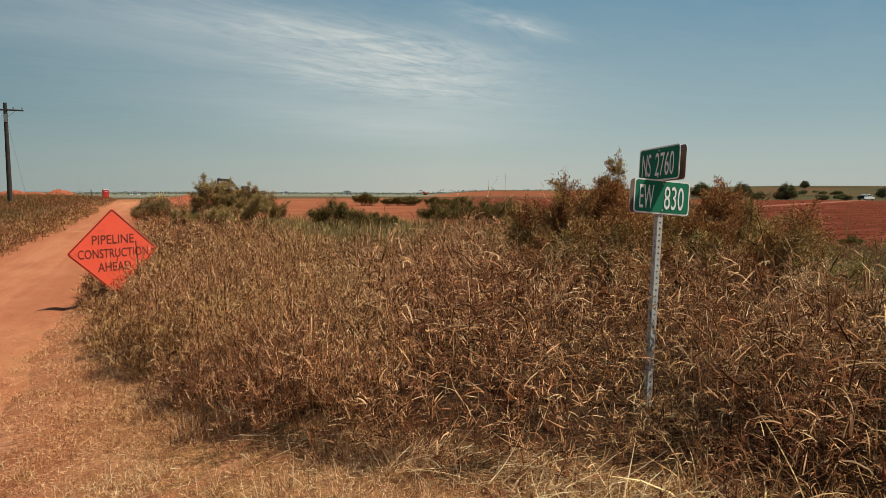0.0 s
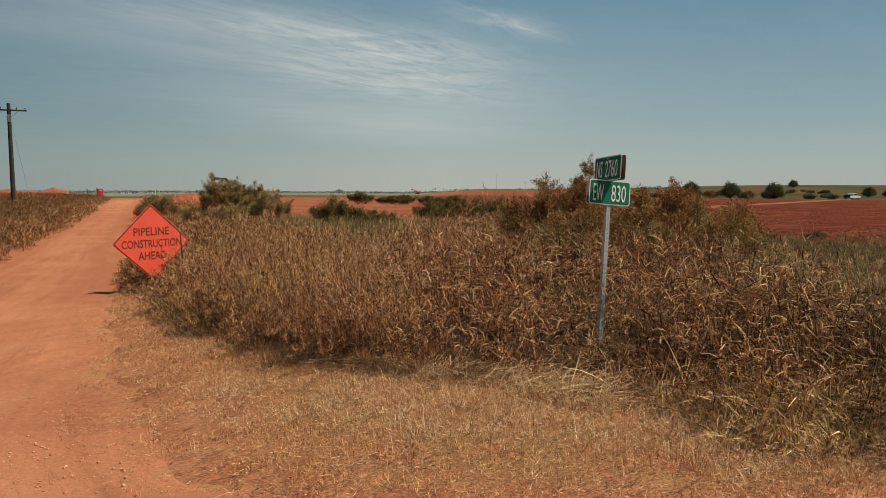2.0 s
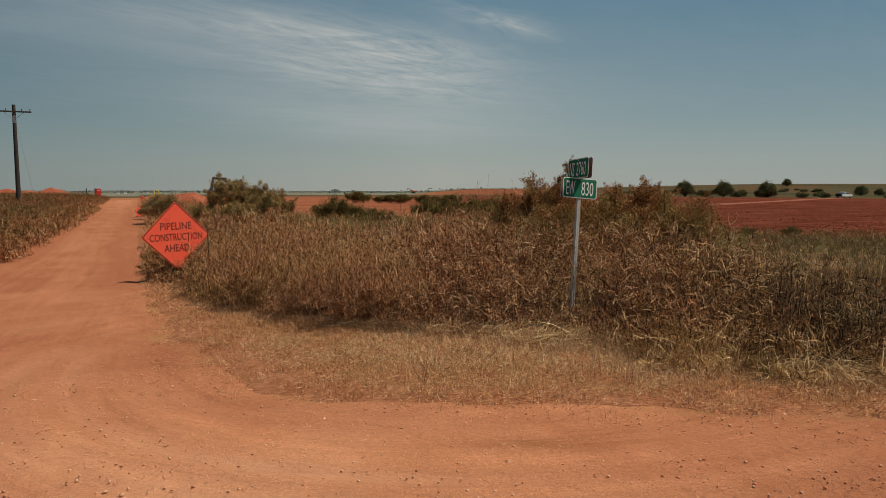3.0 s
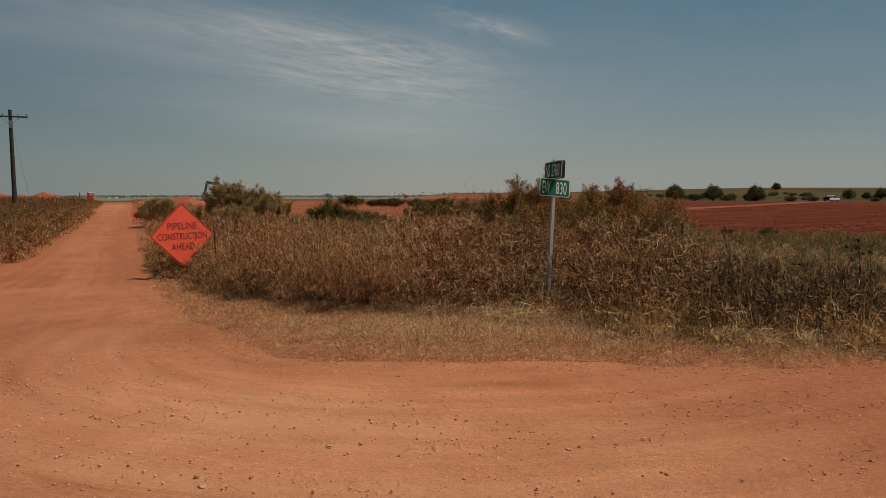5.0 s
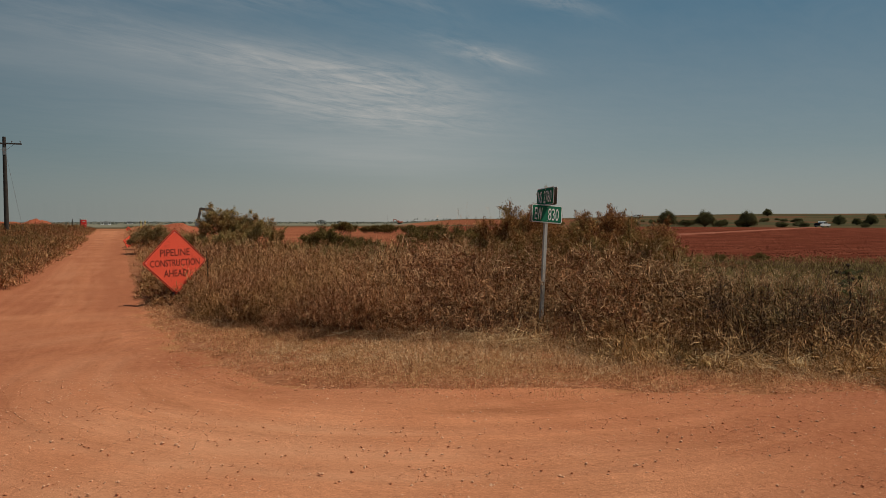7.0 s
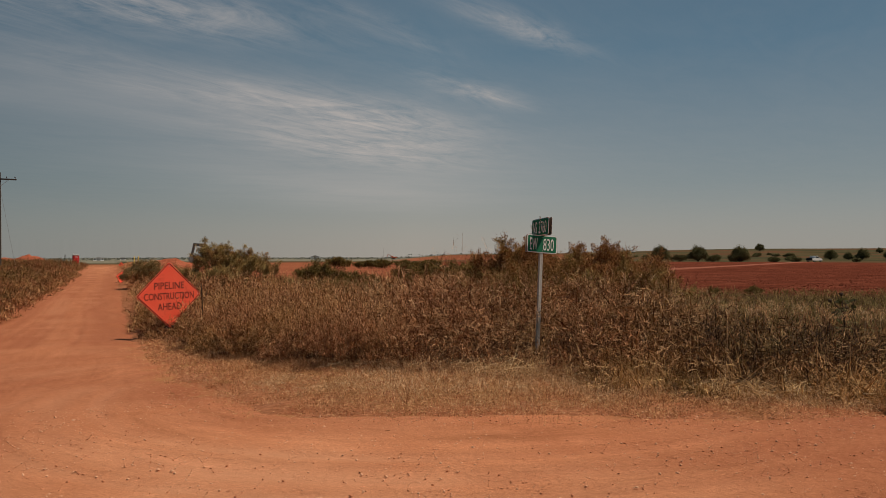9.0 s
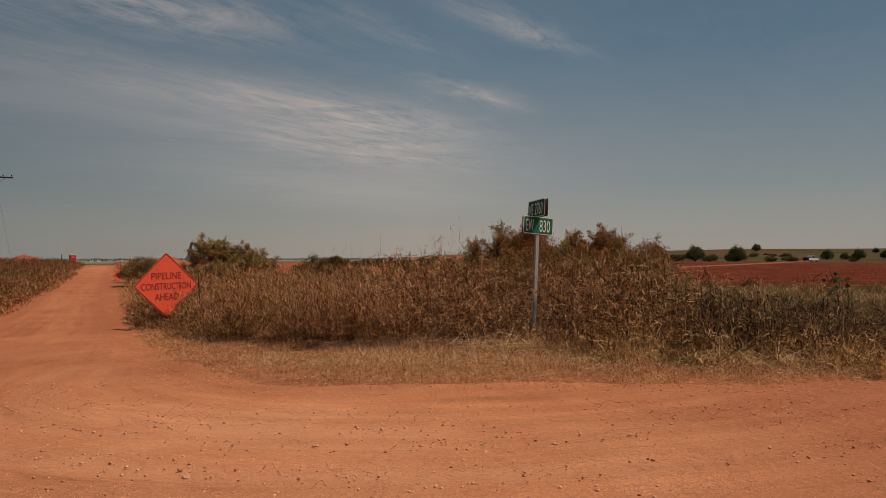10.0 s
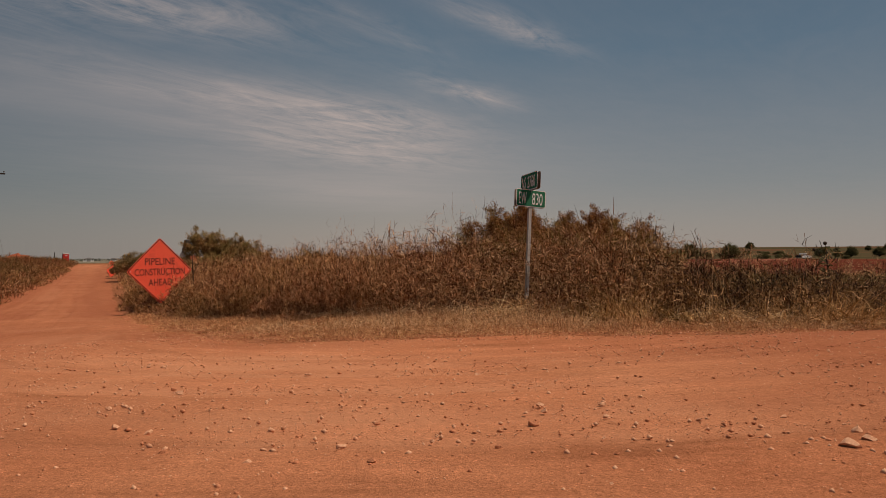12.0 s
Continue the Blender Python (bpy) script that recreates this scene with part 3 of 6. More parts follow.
def rough_z(x, y, amp=0.02, scale=1.0):
    return np.array([amp * noise.fractal((a * scale, b * scale, 3.1), 0.8, 2.1, 4) for a, b in zip(np.ravel(x), np.ravel(y))]).reshape(np.shape(x))


# east edge of the dirt: up the side road, round the corner, off along the main road
EDGE_Y = np.array([-9.0, -4.3, -3.9, -3.35, -2.35, -1.25, -0.62, -0.32, 0.10, 0.56, 1.02, 1.8, 2.9, 4.2, 6.7, 9.0, 12.0, 14.0, 24.0, 50.0, 140.0])
EDGE_X = np.array([70.0, 26.0, 16.0, 11.0, 7.5, 4.8, 3.3, 2.65, 1.90, 1.25, 0.55, -0.4, -0.67, -0.76, -0.9, -1.05, -1.25, -1.2, -1.2, -1.35, -1.0])


def edge_x(y):
    return np.interp(y, EDGE_Y, EDGE_X)


def west_edge(y):
    return np.interp(y, [-9, -3, 0, 4, 9, 14, 20, 50, 75, 140], [-60, -34, -22, -13, -8.4, -6.1, -5.35, -5.3, -5.35, -5.6])


def foot_gap(x, y):
    """How far inside the tall growth a point lies, counted from its foot line."""
    fx = np.interp(y, [-3, -1, -0.5, 0.06, 0.45, 0.76, 1.1, 1.53, 2.0, 2.4, 2.8, 3.2, 3.7, 4.3, 5.3, 6.5, 8.7, 11.4, 12.2, 14, 25, 140], [11.5, 5.3, 4.35, 3.70, 3.25, 2.95, 2.70, 2.50, 2.30, 2.05, 1.85, 1.5, 1.03, 0.62, 0.25, 0.0, -0.42, -0.62, -1.05, -1.05, -0.95, -0.85])
    x, y = np.asarray(x), np.asarray(y)
    return x - fx + (0.06 + 0.08 * np.sin(2.3 * x + 1.1 * y) + 0.06 * np.sin(5.1 * x - 3.7 * y + 1) + 0.05 * np.sin(9 * x + 8 * y)) * (y < 9)


# ground sheet: fine near the corner, coarse far away
gu = np.linspace(-1, 1, 241)
gx = 3.2 * np.sinh(gu * 7.85) + 3.0
gy = 3.2 * np.sinh(gu * 7.85) + 6.0
GX, GY = np.meshgrid(gx, gy)
GZ = ground_z(GX, GY)
near = np.hypot(GX, GY - 5) < 40
GZ[near] += rough_z(GX[near], GY[near], 0.035, 0.5) * smooth01(GX[near] - edge_x(GY[near]), 0.2, 1.0)
# the bed under the dirt road
GZ -= 0.16 * smooth01(edge_x(GY) - GX, 0.12, 0.70) * smooth01(GX - west_edge(GY), 0.15, 0.7) * (GY > -8.9) * (GY < 139)
GR, GA = np.hypot(GX, GY), np.degrees(np.arctan2(GX, GY))
field_near = np.interp(GA, [-180, -2, 6, 12, 30, 40, 55, 70, 180], [999, 999, 46, 42, 30, 25, 22, 22, 22])
field_far = np.interp(GA, [-180, 0, 20, 30, 36, 46, 62, 180], [120, 120, 150, 190, 205, 200, 205, 200])
plough = smooth01(GR, field_near, field_near + 3) * (1 - smooth01(GR, field_far, field_far + 14)) * smooth01(GX, 2.5, 5.0) * (1 - smooth01(GA, 92, 104))
plough = np.maximum(plough, 0.9 * smooth01(GA, 21, 23.5) * (1 - smooth01(GA, 35, 38)) * smooth01(GR, 250, 280) * (1 - smooth01(GR, 420, 470)))
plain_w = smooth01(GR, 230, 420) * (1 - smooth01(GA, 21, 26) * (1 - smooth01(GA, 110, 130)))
pasture_w = np.clip(smooth01(GR, 160, 215) + smooth01(foot_gap(GX, GY), 5, 9) * smooth01(GY, -2, 2) * 0.8 + smooth01(-GX, 6.3, 8.0) * smooth01(GY, 5, 20), 0, 1)
shaded_litter_w = smooth01(foot_gap(GX, GY), -0.35, 0.25) * (GY > -3) * (1 - smooth01(GR, 24, 34))
thatch_w = smooth01(GX - edge_x(GY), 0.10, 0.85) * (1 - smooth01(foot_gap(GX, GY), 0.0, 0.4)) * (GY > -4) * (1 - smooth01(GY, 9, 13))
ii = np.arange(len(gy) - 1)[:, None] * len(gx) + np.arange(len(gx) - 1)[None]
quads = np.stack([ii, ii + 1, ii + 1 + len(gx), ii + len(gx)], 2).reshape(-1, 4)
ground = new("ground", raw_mesh("ground", np.stack([GX, GY, GZ], 2).reshape(-1, 3), quads, LAND, {"plough": plough.ravel(), "plain": plain_w.ravel(), "pasture": pasture_w.ravel(), "dry_soil": (0.9 * (1 - smooth01(GA, 17, 30)) + 0.55 * smooth01(GR, 180, 240)).clip(0, 1).ravel(), "shaded_litter": shaded_litter_w.ravel(), "thatch": thatch_w.ravel()}, smooth=True))
tagged(ground, "open country of red soil, ploughed fields and dry pasture", "ground", kind="structure")


def road_sheet(ys, cols, name):
    """The dirt of both roads: one sheet between the grass edges, sunk into the ground along its rim."""
    Y = np.repeat(ys[:, None], cols, 1)
    wobble = rough_z(np.zeros_like(ys), ys, 0.5, 0.7)
    x0, x1 = west_edge(ys) - 0.5, edge_x(ys) + 0.12 + wobble
    u = np.linspace(0, 1, cols)
    u = 1 - (1 - u) ** 1.7
    X = x0[:, None] + (x1 - x0)[:, None] * u[None]
    d = np.minimum(X - x0[:, None], x1[:, None] - X)
    Z = ground_z(X, Y) + np.interp(d, [0, 0.5, 1.2], [-0.05, 0.012, 0.022]) + rough_z(X, Y, 0.009, 1.3)
    # wheel tracks of the side road and of the turn round the corner
    turn_r = np.hypot(X - 1.6, Y - 3.0)
    lane = np.zeros_like(X)
    for cx_, wd in ((-2.1, 0.10), (-2.35, 0.22), (-2.75, 0.07), (-3.55, 0.12), (-3.85, 0.22), (-4.2, 0.08), (-4.6, 0.14)):
        lane = np.maximum(lane, np.exp(-((X - cx_ - 0.25 * np.sin(Y * 0.12)) / wd) ** 2) * smooth01(Y, 6, 14))
    for rr, wd in ((3.5, 0.08), (3.9, 0.16), (4.25, 0.07), (4.75, 0.10), (5.3, 0.20), (5.65, 0.08), (6.4, 0.12), (7.0, 0.25)):
        lane = np.maximum(lane, np.exp(-((turn_r - rr) / wd) ** 2) * (1 - smooth01(Y, 6, 12)) * smooth01(-X, -3.5, 0.5))
    Z = Z - 0.011 * lane
    across = np.hypot(np.minimum(X - 1.6, 0), np.minimum(Y - 3.0, 0))
    blot = np.array([noise.fractal((a * 0.35, b * 0.35, 9.0), 0.9, 2.0, 4) for a, b in zip(X.ravel(), Y.ravel())]).reshape(X.shape)
    track = np.clip(lane * 0.55 * smooth01(blot, -0.5, 0.35) + smooth01(blot, 0.0, 0.6) * 0.20, 0, 1)
    loose_dim = np.clip(np.interp(d, [0.2, 0.9, 1.8], [0.75, 0.35, 0.0]) * (0.6 + blot) + smooth01(-blot, 0.1, 0.6) * 0.16, 0, 1)
    # the terms in X also dim the colour like falloff at the view's edges
    loose_dim = np.clip(loose_dim + 0.30 * lane * smooth01(-blot, -0.25, 0.25) + 0.85 * smooth01(X - 0.5 * Y, 0.5, 2.9) * (Y < 3) * (0.9 + 0.5 * blot) + 0.30 * smooth01(Y, 1.0, 5.0) * (1 - smooth01(Y, 60, 110)) + 0.30 * smooth01(Y, 8.0, 15.0) + 0.45 * smooth01(-X, 1.5, 3.2) * (1 - smooth01(Y, 6, 12)), 0, 0.9)
    i = np.arange(len(ys) - 1)[:, None] * cols + np.arange(cols - 1)[None]
    q = np.stack([i, i + 1, i + 1 + cols, i + cols], 2).reshape(-1, 4)
    return new(name, raw_mesh(name, np.stack([X, Y, Z], 2).reshape(-1, 3), q, DIRT, {"track": track.ravel(), "loose_dim": loose_dim.ravel(), "rim": np.exp(-np.maximum(x1[:, None] - X, 0) / 0.55).ravel() * (Y.ravel() < 12), "across": across.ravel(), "along": (X - Y).ravel()}, smooth=True))


road = road_sheet(np.concatenate([np.linspace(-9, -3.6, 30), np.linspace(-3.5, 4, 150), np.linspace(4.1, 16, 80), 16.3 + np.linspace(0, 1, 60) ** 1.6 * 124]), 150, "road")
tagged(road, "packed red dirt road with wheel tracks and scattered stones", "dirt road", kind="structure")


def farm_track(points, width):
    """A pale strip worn along the far side of the ploughed field."""
    px, py = np.array(points).T
    s_ = np.linspace(0, 1, 90)
    k_ = np.linspace(0, 1, len(px))
    cx_, cy_ = np.interp(s_, k_, px), np.interp(s_, k_, py)
    nx, ny = -np.gradient(cy_), np.gradient(cx_)
    ln_ = np.hypot(nx, ny)
    w_ = width * (0.8 + 0.35 * np.sin(31 * s_) * np.sin(13 * s_ + 1))
    rows_ = []
    for o in (-0.5, -0.3, 0.3, 0.5):
        X, Y = cx_ + nx / ln_ * w_ * o, cy_ + ny / ln_ * w_ * o
        rows_.append(np.stack([X, Y, ground_z(X, Y) + (0.12 if abs(o) < 0.4 else -0.1)], 1))
    V = np.stack(rows_, 1).reshape(-1, 3)
    i = np.arange(89)[:, None] * 4 + np.arange(3)[None]
    q = np.stack([i, i + 1, i + 5, i + 4], 2).reshape(-1, 4)
    ob = new("farm_track", raw_mesh("farm_track", V, q, PALE_SOIL, smooth=True))
    return tagged(ob, "pale worn dirt track along the ploughed field", "farm track", kind="structure")


farm_track([(40, 49), (47.4, 51.8), (56.5, 56.1), (68.1, 61.6), (94, 75), (121.6, 89.6), (150, 104)], 2.4)


# ---- road name sign ----
def perforated_post(height, w=0.038, pitch=0.0394, hole=0.0070):
    """Square steel tube with a row of holes up all four sides."""
    bm = bmesh.new()
    for k in range(4):
        turn = Matrix.Rotation(k * math.pi / 2, 3, "Z")
        for i in range(int(height / pitch)):
            z = (i + 0.5) * pitch
            rim, ring = [], []
            for j in range(8):
                a = radians(45 * j)
                sx, sz = (max(-1, min(1, 1.4143 * math.cos(a))), max(-1, min(1, 1.4143 * math.sin(a))))
                rim.append(bm.verts.new(turn @ Vector((sx * w / 2, -w / 2, z + sz * pitch / 2))))
                ring.append(bm.verts.new(turn @ Vector((hole * math.cos(a), -w / 2, z + hole * math.sin(a)))))
            for j in range(8):
                bm.faces.new((rim[j], rim[(j + 1) % 8], ring[(j + 1) % 8], ring[j]))
    bmesh.ops.remove_doubles(bm, verts=bm.verts, dist=0.0004)
    # folded-in lip that closes the top
    top = [bm.verts.new((sx * w / 2, sy * w / 2, int(height / pitch) * pitch)) for sx, sy in ((-1, -1), (1, -1), (1, 1), (-1, 1))]
    bm.faces.new(top)
    bmesh.ops.remove_doubles(bm, verts=bm.verts, dist=0.0004)
    bmesh.ops.recalc_face_normals(bm, faces=bm.faces)
    return bm


def name_plate(parent, z, turn, words, off):
    """A white-edged green plate with its words, on one side of the post."""
    plate = part("name_plate", slab(rounded(0.418, 0.217, 0.022), 0.002), WHITE_SHEET if words else SHADED_ALU, parent, "green road name plate with white border" if words else "bare aluminium back plate")
    plate.matrix_basis = pose(0, 0, z, 0, 0, turn) @ pose(0, -off, 0)
    if words:
        part("green_panel", slab(rounded(0.400, 0.199, 0.016), 0.0016), GREEN_SHEET, plate, location=(0, -0.0014, 0))
        part("back_sheet", slab(rounded(0.416, 0.215, 0.022), 0.0012), SHADED_ALU, plate, location=(0, 0.0024, 0))
        for word, x, wd in words:
            lettering(word, wd, 0.148, plate, WHITE_SHEET, x, -0.0034, -0.004)
        for zz in (-0.084, 0.084):
            bm = bmesh.new()
            bmesh.ops.create_cone(bm, cap_ends=True, segments=8, radius1=0.006, radius2=0.004, depth=0.004, matrix=pose(0.004, -0.0045, zz, 90))
            part("bolt", bm, BOLT, plate)
    return plate


sign = thing("road_name_sign", pose(2.893, 3.373, 0.0, -3.2, 4.3, -5), "green crossed road name plates on a perforated steel post", "road sign")
part("post", perforated_post(1.68), GALV, sign, "perforated galvanised square steel post")
name_plate(sign, 1.365, 0, [("EW", -0.118, 0.105), ("830", 0.088, 0.148)], 0.0245)
name_plate(sign, 1.365, 180, [("EW", -0.118, 0.105), ("830", 0.088, 0.148)], 0.0245)
name_plate(sign, 1.578, -90, [("NS", -0.122, 0.094), ("2760", 0.064, 0.19)], 0.0245)
name_plate(sign, 1.578, 90, [("NS", -0.122, 0.094), ("2760", 0.064, 0.19)], 0.0245)


# ---- construction signs ----
def diamond_sign(m, side, label, words, legs):
    ob = thing("construction_sign", m, label, "road sign", "construction signs along the side road")
    plate = part("sign_panel", slab(rounded(side, side, 0.05, 45), 0.004), ORANGE_SHEET, ob)
    s = side - 0.026
    outer, inner = rounded(s, s, 0.045, 45), rounded(s - 0.03, s - 0.03, 0.035, 45)
    bm = bmesh.new()
    vo, vi = [bm.verts.new((x, -0.002, z)) for x, z in outer], [bm.verts.new((x, -0.002, z)) for x, z in inner]
    for i in range(len(vo)):
        j = (i + 1) % len(vo)
        bm.faces.new((vo[i], vi[i], vi[j], vo[j]))
    bmesh.ops.solidify(bm, geom=bm.faces[:], thickness=0.001)
    part("border", bm, BLACK_PAINT, plate, "dark border line")
    for word, wd, hg, z in words:
        if word:
            lettering(word, wd, hg, plate, FADED_INK, 0, -0.003, z)
        else:
            bm = bmesh.new()
            box(bm, -wd / 2, wd / 2, -0.004, -0.001, z - hg / 2, z + hg / 2)
            part("text_bar", bm, BLACK_PAINT, plate)
    bm = bmesh.new()
    box(bm, -0.02, 0.02, 0.012, 0.042, -legs - 0.1, side * 0.66, 0.003)
    part("mast", bm, BLACK_PAINT, ob)
    bm = bmesh.new()
    box(bm, -side * 0.62, side * 0.62, 0.005, 0.012, -0.012, 0.012, 0.002)
    part("cross_brace", bm, GALV, ob)
    for a in (-1, 1):
        for b in (-1, 1):
            bm = bmesh.new()
            rod(bm, (a * 0.02, 0.027, -legs + 0.30), (a * 0.42, 0.027 + b * 0.42, -legs - 0.02), 0.012, sides=6)
            part("leg", bm, BLACK_PAINT, ob)
    for x, z in ((0, side * 0.62), (-side * 0.62, 0), (side * 0.62, 0), (0, -side * 0.62)):
        bm = bmesh.new()
        bmesh.ops.create_cone(bm, cap_ends=True, segments=8, radius1=0.012, radius2=0.009, depth=0.006, matrix=pose(x, -0.003, z, 90))
        part("bolt", bm, BOLT, plate)
    return ob


diamond_sign(pose(-0.62, 12.90, 0.315, 0, -1.0, 20), 1.06, "orange diamond warning sign standing in dry weeds beside the road",
             [("PIPELINE", 0.68, 0.152, 0.215), ("CONSTRUCTION", 1.14, 0.152, -0.02), ("AHEAD", 0.54, 0.152, -0.255)], 0.98)
# the same kind of sign further up the road, its words too small to read
diamond_sign(pose(-1.16, 57.2, float(ground_z(-1.16, 57.2)) + 0.46, 0, 14, 40), 0.76, "orange diamond warning sign far up the road, leaning",
             [("", 0.42, 0.07, 0.13), ("", 0.62, 0.07, -0.01), ("", 0.36, 0.07, -0.15)], 0.64)
diamond_sign(pose(-0.4, 138.0, float(ground_z(-0.4, 138.0)) + 0.30, 0, 0, 10), 0.7, "small orange diamond warning sign near the rise",
             [("", 0.40, 0.07, 0.1), ("", 0.6, 0.07, -0.02)], 0.28)


# ---- growth ----
rs = np.random.RandomState(7)
EYE_X, EYE_Y = -1.8, -3.6       # the spot at the road junction from which the growth is laid out


def bearing(x, y):
    return np.degrees(np.arctan2(np.asarray(x) - EYE_X, np.asarray(y) - EYE_Y))


def tall_h(x, y):
    """Height of the tall growth: highest behind the sign, thinning out to the east."""
    h = np.interp(bearing(x, y), [0, 3, 8, 14, 20, 25, 33, 40, 44, 48, 56, 70], [0.70, 0.72, 0.75, 0.74, 0.85, 0.97, 1.06, 0.98, 0.80, 0.59, 0.49, 0.45])
    g = foot_gap(x, y)
    back = 1 - 0.60 * smooth01(g, 2.0, 5.5) * (1 - 0.55 * smooth01(bearing(x, y), 19, 27) * (1 - smooth01(bearing(x, y), 40, 44)))
    low = 1 - 0.72 * (1 - smooth01(np.asarray(x), -0.50, 0.10)) * (1 - smooth01(np.asarray(y), 12.9, 13.2)) * smooth01(np.asarray(y), 8.6, 10.2)
    px, py = np.asarray(x) - 2.95, np.asarray(y) - 3.42
    s_ = np.clip(-(0.56 * px + 0.83 * py), 0, 1.6)
    trodden = 1 - 0.84 * np.exp(-((px + 0.56 * s_) ** 2 + (py + 0.83 * s_) ** 2) / 0.075) - 0.25 * np.exp(-((px + 0.5) ** 2 + (py + 0.7) ** 2) / 0.5)
    return h * back * low * np.maximum(trodden, 0.12) * np.interp(g, [-0.25, 0.1, 0.6, 1.5], [0.42, 0.64, 0.86, 1.0])


def scatter(n, x0, x1, y0, y1, keep):
    """n points in a rectangle, kept with the probability that keep(x, y) gives."""
    x, y = rs.uniform(x0, x1, n), rs.uniform(y0, y1, n)
    k = rs.uniform(0, 1, n) < keep(x, y)
    return x[k], y[k]


def reach(x, y):
    return np.hypot(x + 0.8, y + 1.5)


def stuff(name, parts_, material, label, category):
    v, f = joined(parts_)
    return tagged(new(name, raw_mesh(name, v, f, material)), label, category, kind="stuff")


def clumpy(x, y, scale, seed):
    return np.array([0.5 + noise.fractal((a * scale, b * scale, seed), 0.9, 2.0, 3) for a, b in zip(x, y)])


def lean_out(x, y, az):
    """At the front edge the growth hangs out over the verge, to the south-west."""
    front = (foot_gap(x, y) < 0.35) & (y < 6.8) & (rs.uniform(0, 1, len(x)) < 0.8)
    return np.where(front, -2.3 + rs.normal(0, 0.6, len(x)), az)


def tall_grass(name, n, each, keep, material, leaves, label, size=1.0):
    """Tussocks of stalks that lean apart, with long leaves arching off them."""
    tx, ty = scatter(n, -1.2, 15, -3, 26, keep)
    m = np.repeat(np.arange(len(tx)), each)
    off = rs.normal(0, 0.055, (len(m), 2))
    x, y = tx[m] + off[:, 0], ty[m] + off[:, 1]
    k = foot_gap(x, y) > -0.22
    x, y, off, m = x[k], y[k], off[k], m[k]
    c = clumpy(x, y, 1.1, 2.0)
    tuft = rs.uniform(0.70, 1.12, len(tx))[m]
    h = tall_h(x, y) * tuft * (0.50 + 0.62 * rs.uniform(0, 1, len(x))) * np.clip(0.66 + 0.80 * c, 0.50, 1.40)
    mound = np.clip(0.62 + 0.85 * clumpy(x, y, 1.5, 21.0), 0.55, 1.12)
    h = np.minimum(h, tall_h(x, y) * mound * rs.uniform(0.92, 1.12, len(x)))
    d = np.clip(reach(x, y) / 6.0, 1.0, 3.0)
    P = np.stack([x, y, ground_z(x, y) - 0.02], 1)
    az = lean_out(x, y, np.arctan2(off[:, 1], off[:, 0]) + rs.normal(0, 0.5, len(x)))
    tilt = np.abs(rs.normal(0.06, 0.34, len(x))) + 2.8 * np.hypot(off[:, 0], off[:, 1])
    v0, f0, c0 = strips(P, az, tilt, rs.uniform(-0.05, 1.05, len(x)), h * 1.10, 0.0036 * d, 3, 0.4, rs.uniform(-1.2, 1.2, len(x)))
    stuff("grass_stalks", [(v0, f0)], STALK, "dark red-brown stalks of the tall grass", "tall grass")
    m = np.repeat(np.arange(len(x)), leaves)
    s = rs.uniform(0.04, 1.0, len(m)) ** 0.50
    i = np.clip((s * 3).astype(int), 0, 2)
    fr = (s * 3 - i)[:, None]
    Q = c0[m, i] * (1 - fr) + c0[m, i + 1] * fr
    L = (0.06 + 0.15 * rs.uniform(0, 1, len(m)) ** 1.4) * size * np.clip(h[m] / 0.8, 0.55, 1.1)
    curl = np.where(rs.uniform(0, 1, len(m)) < 0.30, rs.normal(0, 1.8, len(m)), rs.uniform(0.0, 1.5, len(m)))
    v1, f1, _ = strips(Q, rs.uniform(0, 2 * np.pi, len(m)), rs.uniform(0.15, 1.5, len(m)), curl, L,
                       np.minimum((0.0032 + 0.0046 * rs.uniform(0, 1, len(m)) ** 1.6) * size, 0.068 * L) * np.sqrt(d[m]), 3, 0.06, rs.uniform(-1.3, 1.3, len(m)), 0.35)
    return stuff(name, [(v1, f1)], material, label, "tall grass")


def near_tall(x, y):
    g, b = foot_gap(x, y), bearing(x, y)
    return (g > -0.15) * (b > 11) * np.clip((8.0 / np.maximum(reach(x, y), 8.0)) ** 1.8, 0, 1) * smooth01(b, 15, 25)


def layered(x, y):
    """Denser along the front, thinner where it is hidden behind."""
    return np.interp(foot_gap(x, y), [0, 1.6, 3.5], [1.0, 1.0, 0.42])


tall_grass("tall_grass", 9300, 9, lambda x, y: near_tall(x, y) * layered(x, y) * (1 - smooth01(bearing(x, y), 40, 52)), TALL, 17, "dense dry tan and russet tall grass behind the verge")
tall_grass("tall_grass", 21000, 8, lambda x, y: near_tall(x, y) * layered(x, y) * (0.85 - 0.45 * smooth01(bearing(x, y), 46, 52)) * smooth01(bearing(x, y), 37, 47) * (1 - smooth01(foot_gap(x, y), 1.3, 2.6) * smooth01(bearing(x, y), 43, 48)), TALL_GREEN, 14, "half-green drooping tall grass turning straw-coloured", 1.25)

# long broken leaves lying through the growth
x, y = scatter(16000, -1, 9, -2, 10, lambda x, y: near_tall(x, y))
z = ground_z(x, y) + tall_h(x, y) * rs.uniform(0.0, 0.95, len(x)) ** 1.7
n = len(x)
v, f, _ = strips(np.stack([x, y, z], 1), rs.uniform(0, 6.28, n), rs.uniform(0.4, 2.2, n), rs.normal(0, 1.3, n), rs.uniform(0.07, 0.22, n), rs.uniform(0.004, 0.009, n), 3, 0.2, rs.uniform(-1.2, 1.2, n), 0.2)
stuff("fallen_leaves", [(v, f)], TALL, "dry broken grass leaves tangled among the stalks", "dry grass")


